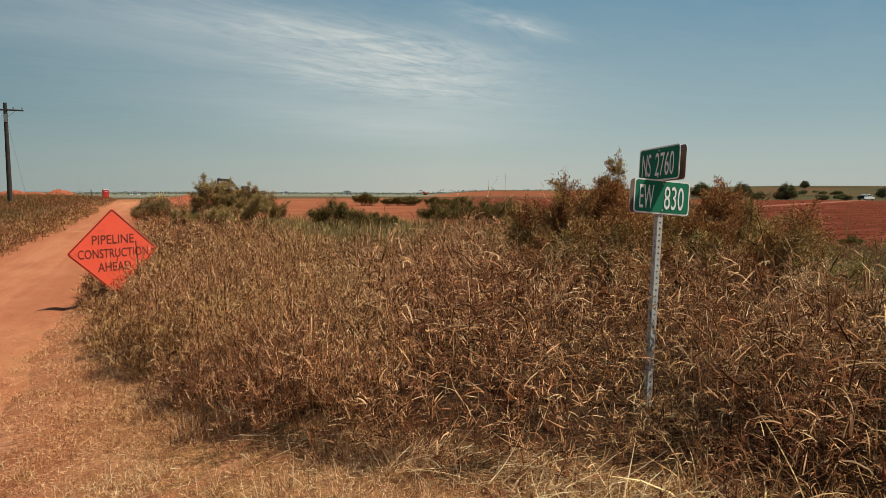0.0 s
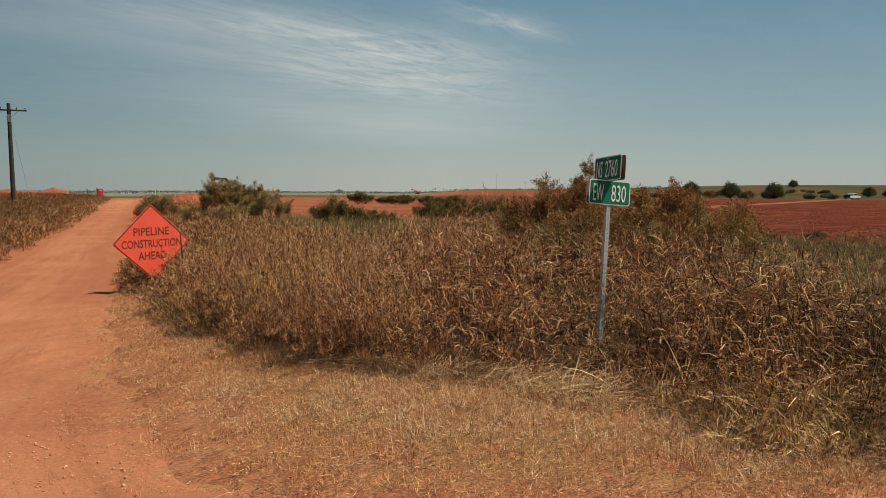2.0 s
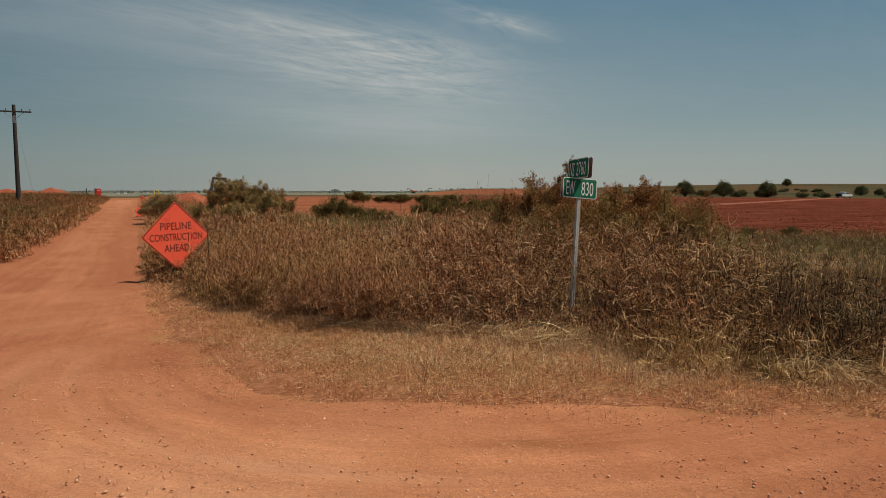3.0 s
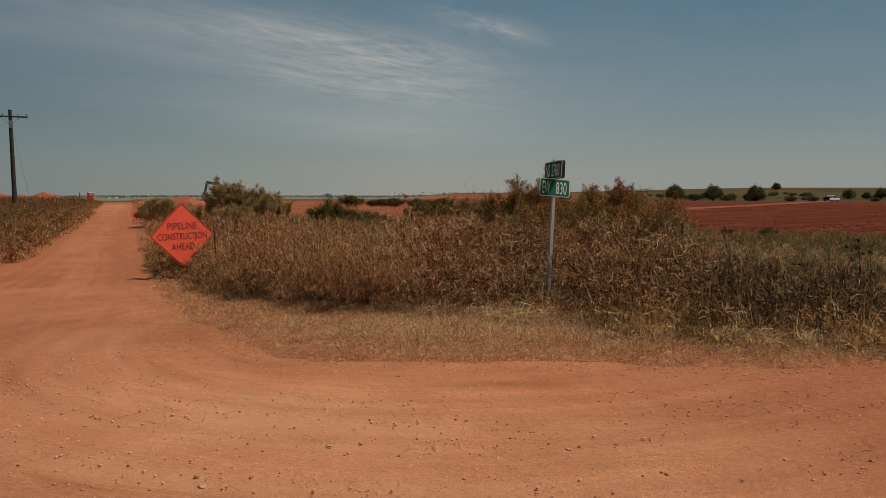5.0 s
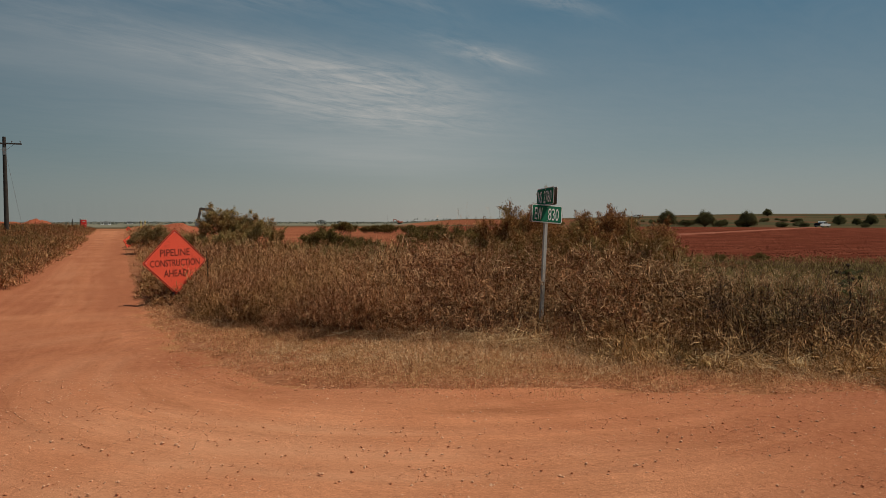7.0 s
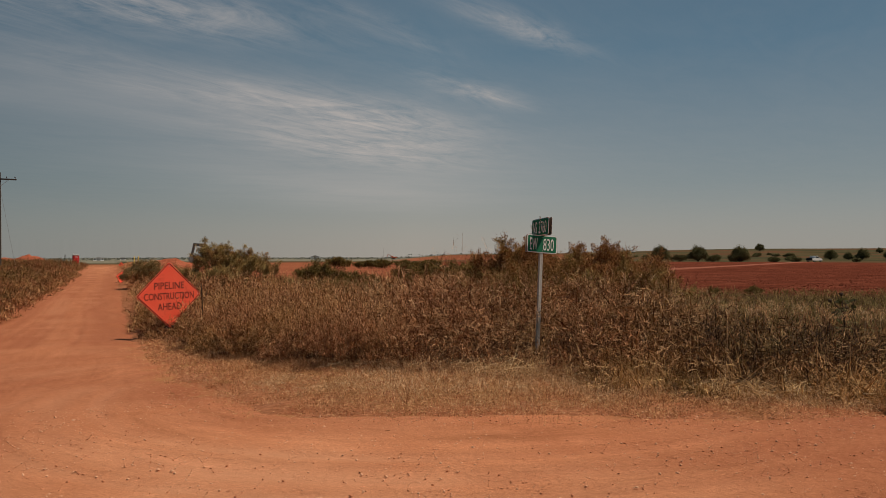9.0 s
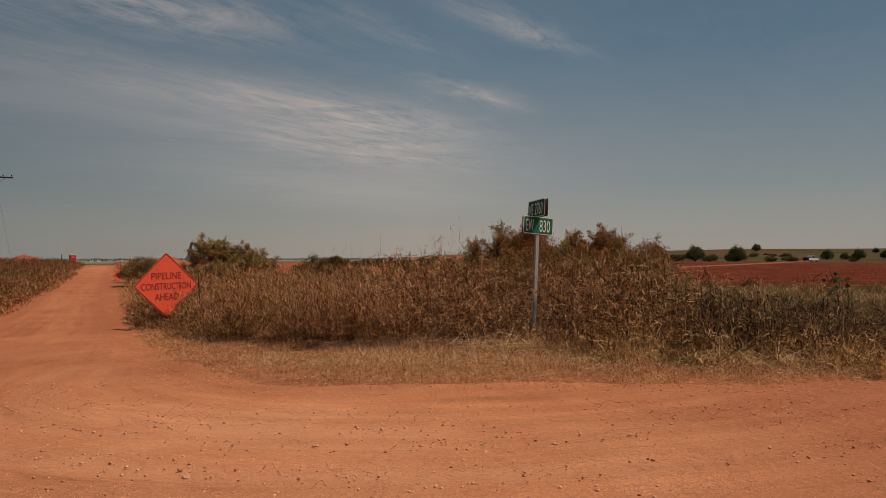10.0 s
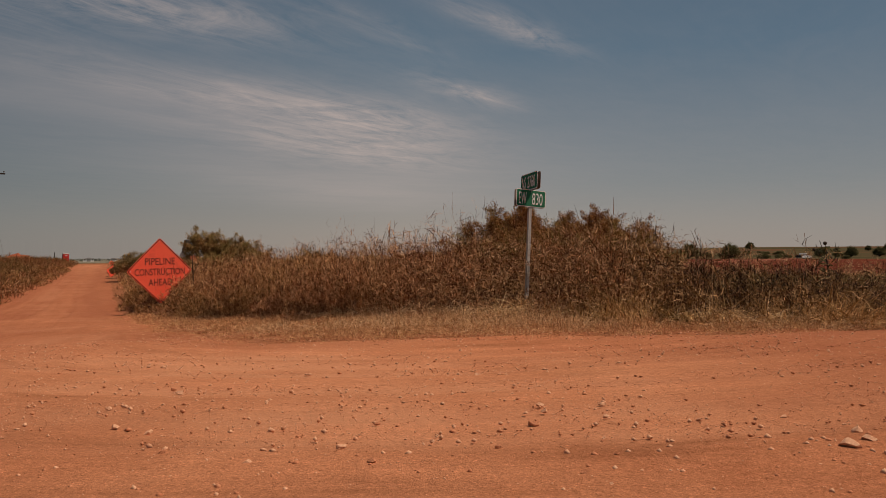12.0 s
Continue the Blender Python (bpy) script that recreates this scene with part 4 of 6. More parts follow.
def weed_patch(name, n, x0, x1, y0, y1, keep, height, material, label, twigs=7, leaf=0.07, width=0.0035, leaves=3):
    """Fine-branched weeds: stems, side twigs and many narrow leaves."""
    x, y = scatter(n, x0, x1, y0, y1, keep)
    c = clumpy(x, y, 0.8, 5.0)
    h = height(x, y) * rs.uniform(0.55, 1.05, len(x)) * np.clip(0.62 + 0.85 * c, 0.45, 1.30)
    d = np.clip(reach(x, y) / 7.0, 1.0, 3.2)
    P = np.stack([x, y, ground_z(x, y) - 0.02], 1)
    v0, f0, c0 = strips(P, lean_out(x, y, rs.uniform(0, 6.28, len(x))), np.abs(rs.normal(0.1, 0.62, len(x))), rs.normal(0.25, 0.8, len(x)), h * 1.14, 0.65 * width * d, 2, 0.5)
    m = np.repeat(np.arange(len(x)), twigs)
    s = rs.uniform(0.12, 1.0, len(m)) ** 0.48
    i = np.clip((s * 2).astype(int), 0, 1)
    fr = (s * 2 - i)[:, None]
    Q = c0[m, i] * (1 - fr) + c0[m, i + 1] * fr
    L = h[m] * rs.uniform(0.12, 0.38, len(m))
    v1, f1, c1 = strips(Q, rs.uniform(0, 6.28, len(m)), rs.uniform(0.5, 1.75, len(m)), rs.normal(-0.2, 0.6, len(m)), L, width * 0.8 * d[m], 2, 0.4)
    mm = np.repeat(np.arange(len(m)), leaves)
    s = rs.uniform(0.2, 1.0, len(mm))[:, None]
    Q2 = c1[mm, 0] * (1 - s) + c1[mm, 2] * s
    k = len(mm)
    v2, f2, _ = strips(Q2, rs.uniform(0, 6.28, k), rs.uniform(0.2, 1.5, k), rs.normal(0.3, 0.5, k), leaf * rs.uniform(0.5, 1.3, k) * np.sqrt(d[m[mm]]), width * d[m[mm]] * rs.uniform(0.7, 1.5, k), 1, 0.2, rs.uniform(-1, 1, k))
    return stuff(name, [(v0, f0), (v1, f1), (v2, f2)], material, label, "weeds")


weed_patch("weeds", 9800, -1.2, 4.5, 3, 24, lambda x, y: (foot_gap(x, y) > -0.08) * np.interp(foot_gap(x, y), [0.6, 2.2], [1.0, 0.55]) * (1 - smooth01(bearing(x, y), 15, 26)) * np.clip((11 / np.maximum(reach(x, y), 11)) ** 1.5, 0, 1),
           tall_h, WEED, "fine-branched dry brown weeds beside the construction sign", 15, 0.062, 0.0046, 4)
weed_patch("weeds", 4400, -1.2, 2.6, 3, 11, lambda x, y: (foot_gap(x, y) > np.interp(y, [5, 8], [-0.05, 0.12])) * (foot_gap(x, y) < 0.75) * (1 - smooth01(bearing(x, y), 18, 28)),
           lambda x, y: 0.92 * tall_h(x, y), WEED, "thick front of fine brown weeds over the verge", 14, 0.060, 0.0046, 4)
weed_patch("weeds", 7000, -1.2, 4.2, 1.0, 11, lambda x, y: (foot_gap(x, y) > -0.42) * (foot_gap(x, y) < 0.12) * (x - edge_x(y) > 0.3) * smooth01(foot_gap(x, y) + 0.5 * np.sin(4.1 * x + 2 * y) * np.sin(3.3 * y), -0.45, 0.0),
           lambda x, y: np.interp(foot_gap(x, y), [-0.42, 0.1], [0.13, 0.34]), WEED, "low ragged brown weeds spilling out over the verge", 7, 0.045, 0.0034, 4)
weed_patch("weeds", 6500, 1.0, 14, 4, 22, lambda x, y: (foot_gap(x, y) > 1.2) * smooth01(bearing(x, y), 20, 26) * (1 - smooth01(bearing(x, y), 40, 46)) * 0.5,
           lambda x, y: tall_h(x, y) * 1.02, WEED, "dry russet weeds among the tall grass", 7, 0.06)
weed_patch("weeds", 9000, 3.0, 13, -2.2, 9, lambda x, y: (foot_gap(x, y) > 0.05) * (foot_gap(x, y) < 2.6) * smooth01(bearing(x, y), 43, 49) * 0.75,
           lambda x, y: tall_h(x, y) * 1.0, DARK_WEED, "dark brown leafy weeds beside the half-green grass", 7, 0.07, 0.0065)
weed_patch("weeds", 7000, -1.2, 5, 20, 120, lambda x, y: (foot_gap(x, y) > 0.1) * (x < 1.2 + 0.06 * y) * np.clip((24 / np.maximum(y, 24)) ** 1.2, 0, 1),
           lambda x, y: 0.75 + 0 * x, WEED, "brown weeds along the edge of the side road", 6, 0.10, 0.005)
weed_patch("roadside_grass", 26000, -24, -5.0, 12, 130, lambda x, y: (x < west_edge(y) + 0.05 + 0.25 * np.sin(0.9 * y)) * (x > -7 - 0.16 * y) * np.clip((30 / np.maximum(y, 30)) ** 1.0, 0, 1),
           lambda x, y: 0.62 + 0.1 * np.sin(x) + 0.05 * np.sin(y * 0.7), BANK, "dry olive and russet grass on the road bank", 4, 0.15, 0.0065)


weed_patch("roadside_grass", 5200, -7.4, -4.7, 12, 75, lambda x, y: (x < west_edge(y) + 0.32 + 0.18 * np.sin(0.9 * y) + 0.12 * np.sin(2.7 * y)) * (x > west_edge(y) - 1.0) * np.clip((26 / np.maximum(y, 26)) ** 0.8, 0, 1),
           lambda x, y: 0.42 + 0.1 * np.sin(y * 0.7), WEED, "russet weeds along the foot of the road bank", 5, 0.12, 0.006)


def meadow_keep(x, y):
    g, b = foot_gap(x, y), bearing(x, y)
    return (g > np.interp(b, [38, 44], [3.0, 2.3])) * (b > 38) * (b < 80) * (np.hypot(x, y) < 27) * np.clip((12 / np.maximum(reach(x, y), 12)) ** 1.2, 0, 1)


x, y = scatter(95000, 4, 26, -2, 24, meadow_keep)
n, d = len(x), np.clip(reach(x, y) / 8, 1, 3)
v, f, _ = strips(np.stack([x, y, ground_z(x, y) - 0.02], 1), rs.uniform(0, 6.28, n), np.abs(rs.normal(0.1, 0.55, n)), rs.uniform(0.2, 1.8, n), rs.uniform(0.35, 1.45, n) * np.interp(reach(x, y), [7, 11, 20], [0.30, 0.26, 0.17]) * np.clip(0.6 + 0.9 * clumpy(x, y, 0.9, 12.0), 0.45, 1.5), 0.0055 * d, 2, 0.15, rs.uniform(-1, 1, n))
stuff("meadow_grass", [(v, f)], MEADOW, "olive-green and straw meadow grass at the field edge", "meadow grass")
x, y = scatter(46000, 1, 26, 14, 48, lambda x, y: (bearing(x, y) > 7) * (bearing(x, y) < 42) * (np.hypot(x, y) < np.interp(bearing(x, y), [6, 12, 30, 40], [46, 42, 30, 26])) * np.clip((18 / np.maximum(reach(x, y), 18)) ** 1.3, 0, 1))
n, d = len(x), np.clip(reach(x, y) / 8, 1, 4)
v, f, _ = strips(np.stack([x, y, ground_z(x, y) - 0.02], 1), rs.uniform(0, 6.28, n), np.abs(rs.normal(0, 0.3, n)), rs.uniform(0.1, 1.0, n), rs.uniform(0.35, 0.75, n), 0.0055 * d, 2, 0.15, rs.uniform(-1, 1, n))
stuff("meadow_grass", [(v, f)], PALE_MEADOW, "straw-coloured grass between the weeds and the ploughed field", "meadow grass")


# mown and trodden verge between the tall growth and the dirt
def verge_keep(x, y):
    a, g = x - edge_x(y), foot_gap(x, y)
    ragged = np.array([noise.fractal((p * 2.6, q * 2.6, 6.0), 0.8, 2.0, 4) for p, q in zip(x, y)])
    return smooth01(a + 0.9 * ragged, -0.58, 1.05) * (g < 0.06) * (y < 13) * np.clip((6.5 / np.maximum(reach(x, y), 6.5)) ** 1.3, 0, 1)


x, y = scatter(1500000, -1.3, 9, -2.5, 13, verge_keep)
c = clumpy(x, y, 1.6, 8.0)
k = rs.uniform(0, 1, len(x)) < np.clip(0.45 + 1.0 * c, 0.20, 1)
x, y = x[k], y[k]
tx, ty = scatter(22000, -1.2, 9, -2.5, 12.5, lambda x, y: verge_keep(x, y) * smooth01(x - edge_x(y), 0.25, 1.0))
for south, material, label in ((True, THATCH, "flattened pale straw along the verge"), (False, RUST_VERGE, "rusty trodden stubble beside the weeds")):
    sel = ((y + 0.5 * np.sin(3 * x) < 3.9) & (x - edge_x(y) + 0.25 * np.sin(5 * x + 3 * y) > 0.30)) == south
    px, py = x[sel], y[sel]
    n, d = len(px), np.clip(reach(px, py) / 5.5, 1, 2.2)
    flat = rs.uniform(0, 1, n) < 0.35
    tilt = np.where(flat, rs.uniform(1.15, 1.65, n), np.abs(rs.normal(0.45, 0.45, n)))
    v, f, _ = strips(np.stack([px, py, ground_z(px, py) + np.where(flat, rs.uniform(0.005, 0.06, n), 0.0)], 1), rs.uniform(0, 6.28, n), tilt, rs.normal(0.35, 0.9, n), rs.uniform(0.018, 0.062, n) * np.where(flat, 0.9, 1.0), rs.uniform(0.0018, 0.0036, n) * d, 1, 0.25, rs.uniform(-1.2, 1.2, n))
    # tufts of short curved blades
    sel = ((ty + 0.5 * np.sin(3 * tx) < 3.9) & (tx - edge_x(ty) + 0.25 * np.sin(5 * tx + 3 * ty) > 0.30)) == south
    m = np.repeat(np.arange(sel.sum()), 22)
    k = len(m)
    ux, uy = tx[sel][m] + rs.normal(0, 0.022, k), ty[sel][m] + rs.normal(0, 0.022, k)
    grow = (rs.uniform(0.4, 1.25, sel.sum()) * np.interp(tx[sel] - edge_x(ty[sel]), [0.3, 1.4], [0.45, 1.0]) * np.clip(1.75 * clumpy(tx[sel], ty[sel], 3.6, 60.0), 0.30, 2.0))[m]
    v1, f1, _ = strips(np.stack([ux, uy, ground_z(ux, uy) - 0.01], 1), rs.uniform(0, 6.28, k), rs.uniform(0.1, 1.1, k), rs.normal(0.7, 0.5, k), grow * rs.uniform(0.045, 0.15, k), rs.uniform(0.0024, 0.0046, k) * np.clip(reach(ux, uy) / 5.5, 1, 2.2), 1, 0.2, rs.uniform(-0.8, 0.8, k))
    stuff("verge_straw", [(v, f), (v1, f1)], material, label, "dry grass")
# a few olive tufts that are still green
tx, ty = scatter(2600, -1.2, 6, -1, 9, lambda x, y: verge_keep(x, y) * (clumpy(x, y, 1.1, 40.0) > 0.72))
m = np.repeat(np.arange(len(tx)), 24)
k = len(m)
ux, uy = tx[m] + rs.normal(0, 0.03, k), ty[m] + rs.normal(0, 0.03, k)
v, f, _ = strips(np.stack([ux, uy, ground_z(ux, uy) - 0.01], 1), rs.uniform(0, 6.28, k), rs.uniform(0.1, 1.0, k), rs.normal(0.5, 0.4, k), rs.uniform(0.03, 0.10, k), rs.uniform(0.002, 0.004, k), 1, 0.2, rs.uniform(-0.8, 0.8, k))
stuff("green_tufts", [(v, f)], TALL_FOOT, "short olive tufts in the dry verge", "grass")
# broken straw and chaff strewn thinly out over the dirt
x, y = scatter(150000, -1.9, 9, -3.2, 10, lambda x, y: np.interp(x - edge_x(y), [-1.25, -0.7, -0.2, 0.4], [0.0, 0.10, 0.45, 1.0]) * (x - edge_x(y) < 0.9) * np.clip(0.5 + 1.1 * clumpy(x, y, 1.3, 15.0) - 0.35, 0.04, 1))
n = len(x)
v, f, _ = strips(np.stack([x, y, ground_z(x, y) + rs.uniform(0.024, 0.036, n)], 1), rs.uniform(0, 6.28, n), rs.uniform(1.35, 1.66, n), rs.normal(0, 0.25, n), rs.uniform(0.008, 0.034, n), rs.uniform(0.0018, 0.0042, n), 1, 0.4, rs.uniform(-1.2, 1.2, n))
stuff("straw_litter", [(v, f)], RUST_VERGE, "short broken straw strewn over the edge of the dirt", "straw")
# arching tufts along the foot of the tall growth
tx, ty = scatter(62000, -1.2, 9, -2.5, 12, lambda x, y: (foot_gap(x, y) > -0.62) * (foot_gap(x, y) < np.interp(bearing(x, y), [30, 38], [-0.02, 0.30])) * (x - edge_x(y) > 0.35) * np.clip(0.45 + 0.6 * np.sin(3.1 * x + 1) * np.sin(2.7 * y), 0.15, 1) * np.clip((6.5 / np.maximum(reach(x, y), 6.5)) ** 1.3, 0, 1) * (0.45 + 0.55 * (bearing(x, y) > 33)))
m = np.repeat(np.arange(len(tx)), 16)
k = len(m)
ux, uy = tx[m] + rs.normal(0, 0.03, k), ty[m] + rs.normal(0, 0.03, k)
high = np.interp(foot_gap(tx, ty), [-0.62, 0.0, 0.3], [0.10, 0.22, 0.30])[m] * rs.uniform(0.5, 1.35, k)
green = bearing(ux, uy) + rs.normal(0, 4, k) > 36
broad = green & (rs.uniform(0, 1, k) < 0.22)
high = high * np.where(broad, 1.9, np.where(green, 1.35, 0.45))
for is_green, material, label in ((False, THATCH, "pale bent straw tufts at the foot of the tall grass"), (True, TALL_FOOT, "green and straw tufts arching over the verge")):
    q = np.nonzero(green == is_green)[0]
    n = len(q)
    v, f, _ = strips(np.stack([ux[q], uy[q], ground_z(ux[q], uy[q]) - 0.01], 1), rs.uniform(0, 6.28, n), rs.uniform(0.1, 0.9, n) + 0.45 * broad[q], rs.uniform(0.2, 1.7, n), high[q], rs.uniform(0.0026, 0.0054, n) * np.where(broad[q], 2.4, 1.3 if is_green else 1.0), 3, 0.12, rs.uniform(-0.8, 0.8, n), 0.2)
    stuff("verge_grass", [(v, f)], material, label, "dry grass")
# long laid straws
x, y = scatter(95000, 0.3, 8, -2, 8, lambda x, y: (x - edge_x(y) > 0.25) * (foot_gap(x, y) < np.interp(bearing(x, y), [30, 38], [-0.10, 0.10])) * smooth01(x, 0.2, 0.9) * (foot_gap(x, y) > -0.60) * np.clip(0.5 + np.sin(2.1 * x + 0.7) * np.sin(1.7 * y), 0.08, 1))
n = len(x)
v, f, _ = strips(np.stack([x, y, ground_z(x, y) + rs.uniform(0.02, 0.09, n)], 1), rs.normal(-0.35, 0.95, n), rs.uniform(1.05, 1.62, n), rs.normal(0.25, 0.45, n), rs.uniform(0.12, 0.38, n), rs.uniform(0.0025, 0.0055, n), 3, 0.2, rs.uniform(-0.8, 0.8, n))
stuff("laid_straw", [(v, f)], PALE_STRAW, "long bent straws lying at the foot of the grass", "dry grass")


def seed_stalks():
    """Thin stalks that stand above the rest, with open seed heads."""
    x, y = scatter(1900, 0.5, 9.5, 0.5, 10, lambda x, y: (foot_gap(x, y) > 0.7) * smooth01(bearing(x, y), 10, 18) * (0.16 + 0.12 * (bearing(x, y) > 38)))
    n = len(x)
    h = tall_h(x, y) * rs.uniform(0.92, 1.10, n) + 0.05 + np.where(bearing(x, y) > 41, 0.12, 0.0)
    stem = (np.stack([x, y, ground_z(x, y) - 0.02], 1), rs.uniform(0, 6.28, n), np.abs(rs.normal(0, 0.10, n)), rs.normal(0.15, 0.28, n), h, np.full(n, 0.0034), 4, 0.35)
    v0, f0, c0 = strips(*stem)
    v3, f3, _ = strips(*stem, np.full(n, 1.57))
    m = np.repeat(np.arange(n), 16)
    s = rs.uniform(0.0, 1.0, len(m))[:, None]
    Q = c0[m, 3] * (1 - s) + c0[m, 4] * s
    k = len(m)
    v1, f1, c1 = strips(Q, rs.uniform(0, 6.28, k), rs.uniform(0.3, 1.0, k), rs.uniform(0.0, 0.9, k), (0.10 - 0.06 * s[:, 0]) * rs.uniform(0.6, 1.3, k), np.full(k, 0.0022), 2, 0.6)
    mm = np.repeat(np.arange(k), 2)
    q = len(mm)
    v2, f2, _ = strips(c1[mm, 2] * rs.uniform(0.98, 1.0, (q, 1)) + rs.normal(0, 0.006, (q, 3)), rs.uniform(0, 6.28, q), rs.uniform(0.2, 1.6, q), np.zeros(q), np.full(q, 0.014), np.full(q, 0.0045), 1, 0.3)
    return stuff("seed_grass", [(v0, f0), (v3, f3), (v1, f1), (v2, f2)], THATCH, "thin grass stalks with open seed heads above the rest", "tall grass")


seed_stalks()


# ---- bushes and trees ----
def crown_from(roots, tips, per, spread, leaf, width, seed, segs=1):
    """Leaves set along twigs from roots to tips, pointing outward along them."""
    r = np.random.RandomState(seed)
    m = np.repeat(np.arange(len(tips)), per)
    k = len(m)
    way = tips - roots
    long = np.linalg.norm(way, axis=1, keepdims=True) + 1e-6
    s = r.uniform(0.05, 1.12, (k, 1))
    Q = roots[m] + way[m] * s + r.normal(0, 1, (k, 3)) * spread * (1.15 - 0.75 * s)
    D = way[m] / long[m] + r.normal(0, 0.65, (k, 3)) + np.array([0, 0, 0.25])
    D /= np.linalg.norm(D, axis=1, keepdims=True)
    v, f, _ = strips(Q, np.arctan2(D[:, 1], D[:, 0]), np.arccos(np.clip(D[:, 2], -1, 1)), r.normal(0.15, 0.4, k), leaf * r.uniform(0.5, 1.5, k), width * r.uniform(0.6, 1.5, k), segs, 0.2, r.uniform(-1.4, 1.4, k), 0.4)
    return v, f


def woody(name, m, label, category, group, material, height, radius, stems, seed, per=34, leaf=0.09, width=0.022, spread=0.10, trunk=0.0, trunk_r=0.03, twigs=5, segs=1, flat=0.55):
    """A bush or tree: bent limbs from the foot (or from a trunk), side twigs, and a crown of many small leaves with gaps."""
    r = np.random.RandomState(seed)
    ob = thing(name, m, label, category, group)
    bm = bmesh.new()
    if trunk:
        limb(bm, [(0, 0, -0.15), (0.03 * trunk, 0.02, trunk * 0.5), (0.05 * trunk, -0.03 * trunk, trunk)], trunk_r, trunk_r * 0.7, 8)
    tips, roots = [], []
    for i in range(stems):
        a = 2 * math.pi * (i + r.uniform(-0.4, 0.4)) / stems
        out = radius * r.uniform(0.25, 1.0)
        top = height * (1 - flat * (out / radius) ** 2) * r.uniform(0.45 if trunk else 0.65, 1.0)
        p0 = Vector((0.06 * radius * math.cos(a), 0.06 * radius * math.sin(a), trunk * 0.85 if trunk else -0.05))
        p3 = Vector((out * math.cos(a), out * math.sin(a), top))
        p1 = p0.lerp(p3, 0.35) + Vector((r.normal(0, 0.04), r.normal(0, 0.04), 0.06)) * height
        p2 = p0.lerp(p3, 0.7) + Vector((r.normal(0, 0.05), r.normal(0, 0.05), 0.04)) * height
        limb(bm, [p0, p1, p2, p3], trunk_r * 0.55, trunk_r * 0.12, 5)
        pts = [p1, p2, p3]
        for k in range(twigs):
            s = r.uniform(0.35, 1.0)
            q = (p1.lerp(p2, s * 2 - 0) if s < 0.5 else p2.lerp(p3, s * 2 - 1))
            d = Vector((r.normal(), r.normal(), abs(r.normal()) * 0.7 + 0.25)).normalized()
            e = q + d * radius * r.uniform(0.12, 0.32)
            limb(bm, [q, q.lerp(e, 0.5) + Vector((0, 0, 0.02)), e], trunk_r * 0.2, trunk_r * 0.06, 4)
            tips.append(e), roots.append(q)
        tips.append(p3 + (p3 - p2) * 0.15), roots.append(p2)
    part("stem" if not trunk else "trunk", bm, BARK, ob)
    v, f = crown_from(np.array([list(w) for w in roots]), np.array([list(t) for t in tips]), per, spread, leaf, width, seed + 1, segs=segs)
    crown = new("crown", raw_mesh("crown", v, f, material))
    crown.parent = ob
    return ob


def on_ground(x, y, turn=0.0, size=1.0, sink=0.0):
    return Matrix.Translation((x, y, float(ground_z(x, y)) - sink)) @ Matrix.Rotation(radians(turn), 4, "Z") @ Matrix.Diagonal((size, size, size, 1))


# the large feathery bush by the side road
for bx, by, top, rad, stems_, label in ((2.15, 28.5, 2.02, 0.80, 18, "tall olive-grey feathery bush among dry weeds"), (2.9, 28.5, 1.82, 0.80, 16, "olive-grey feathery bush beside a taller one"),
                                        (3.5, 28.0, 1.62, 0.80, 15, "olive-grey feathery bush in a row of bushes"), (3.95, 26.6, 1.28, 0.85, 13, "low olive bush at the end of a row"),
                                        (1.25, 28.3, 0.75, 0.75, 13, "low dark brownish bush beside a tall one"), (2.6, 27.3, 0.75, 1.1, 14, "low spreading olive bush in front of taller ones")):
    woody("bush", on_ground(bx, by, 40 * bx), label, "bush", "feathery bushes by the side road", SAGE, top - float(ground_z(bx, by)), rad, stems_, int(40 * bx), 170, 0.075, 0.013, 0.085, 0, 0.03, 7, 1, 0.38)
woody("bush", on_ground(0.25, 46.0, 10), "rounded brown-olive weed bush at the road edge", "bush", "", BRUSH, 1.70, 1.55, 24, 61, 230, 0.11, 0.015, 0.15, 0, 0.02, 6, 1, 0.6)
woody("bush", on_ground(-0.52, 53.0, 60), "dry brown weed bush half hiding a warning sign", "bush", "", BRUSH, 1.30, 0.70, 16, 62, 200, 0.11, 0.014, 0.11, 0, 0.02, 6, 1, 0.5)
woody("bush", on_ground(4.5, 7.4, 110), "golden-olive bush half sunk in tall grass", "bush", "", RUST_LEAF, 1.40, 0.75, 24, 26, 110, 0.032, 0.0085, 0.052, 0, 0.02, 8, 1, 0.45)
# russet bushes rising out of the tall grass behind the road name sign
woody("bush", on_ground(5.0, 6.95, 20), "russet and olive bush rising out of tall grass", "bush", "", RUST_LEAF, 1.70, 0.80, 30, 21, 210, 0.036, 0.0105, 0.055, 0, 0.022, 8, 1, 0.45)
woody("bush", on_ground(5.2, 6.9, 80), "feathery olive bush with upright sprays", "bush", "", RUST_LEAF, 2.02, 0.40, 16, 22, 210, 0.032, 0.009, 0.040, 0, 0.016, 7, 1, 0.3)
woody("bush", on_ground(6.0, 6.2, 0), "rusty feathery bush among dry grass", "bush", "", RUST_LEAF, 1.56, 0.88, 28, 23, 200, 0.036, 0.0105, 0.055, 0, 0.02, 8, 1, 0.4)
woody("bush", on_ground(6.45, 6.25, 50), "rusty feathery bush with thin upright sprays", "bush", "", RUST_LEAF, 1.68, 0.36, 12, 24, 150, 0.030, 0.007, 0.034, 0, 0.016, 7, 1, 0.3)
woody("bush", on_ground(5.5, 5.7, 50), "low russet bush among dry grass", "bush", "", RUST_LEAF, 1.25, 0.85, 24, 25, 115, 0.032, 0.0085, 0.050, 0, 0.018, 7, 1)

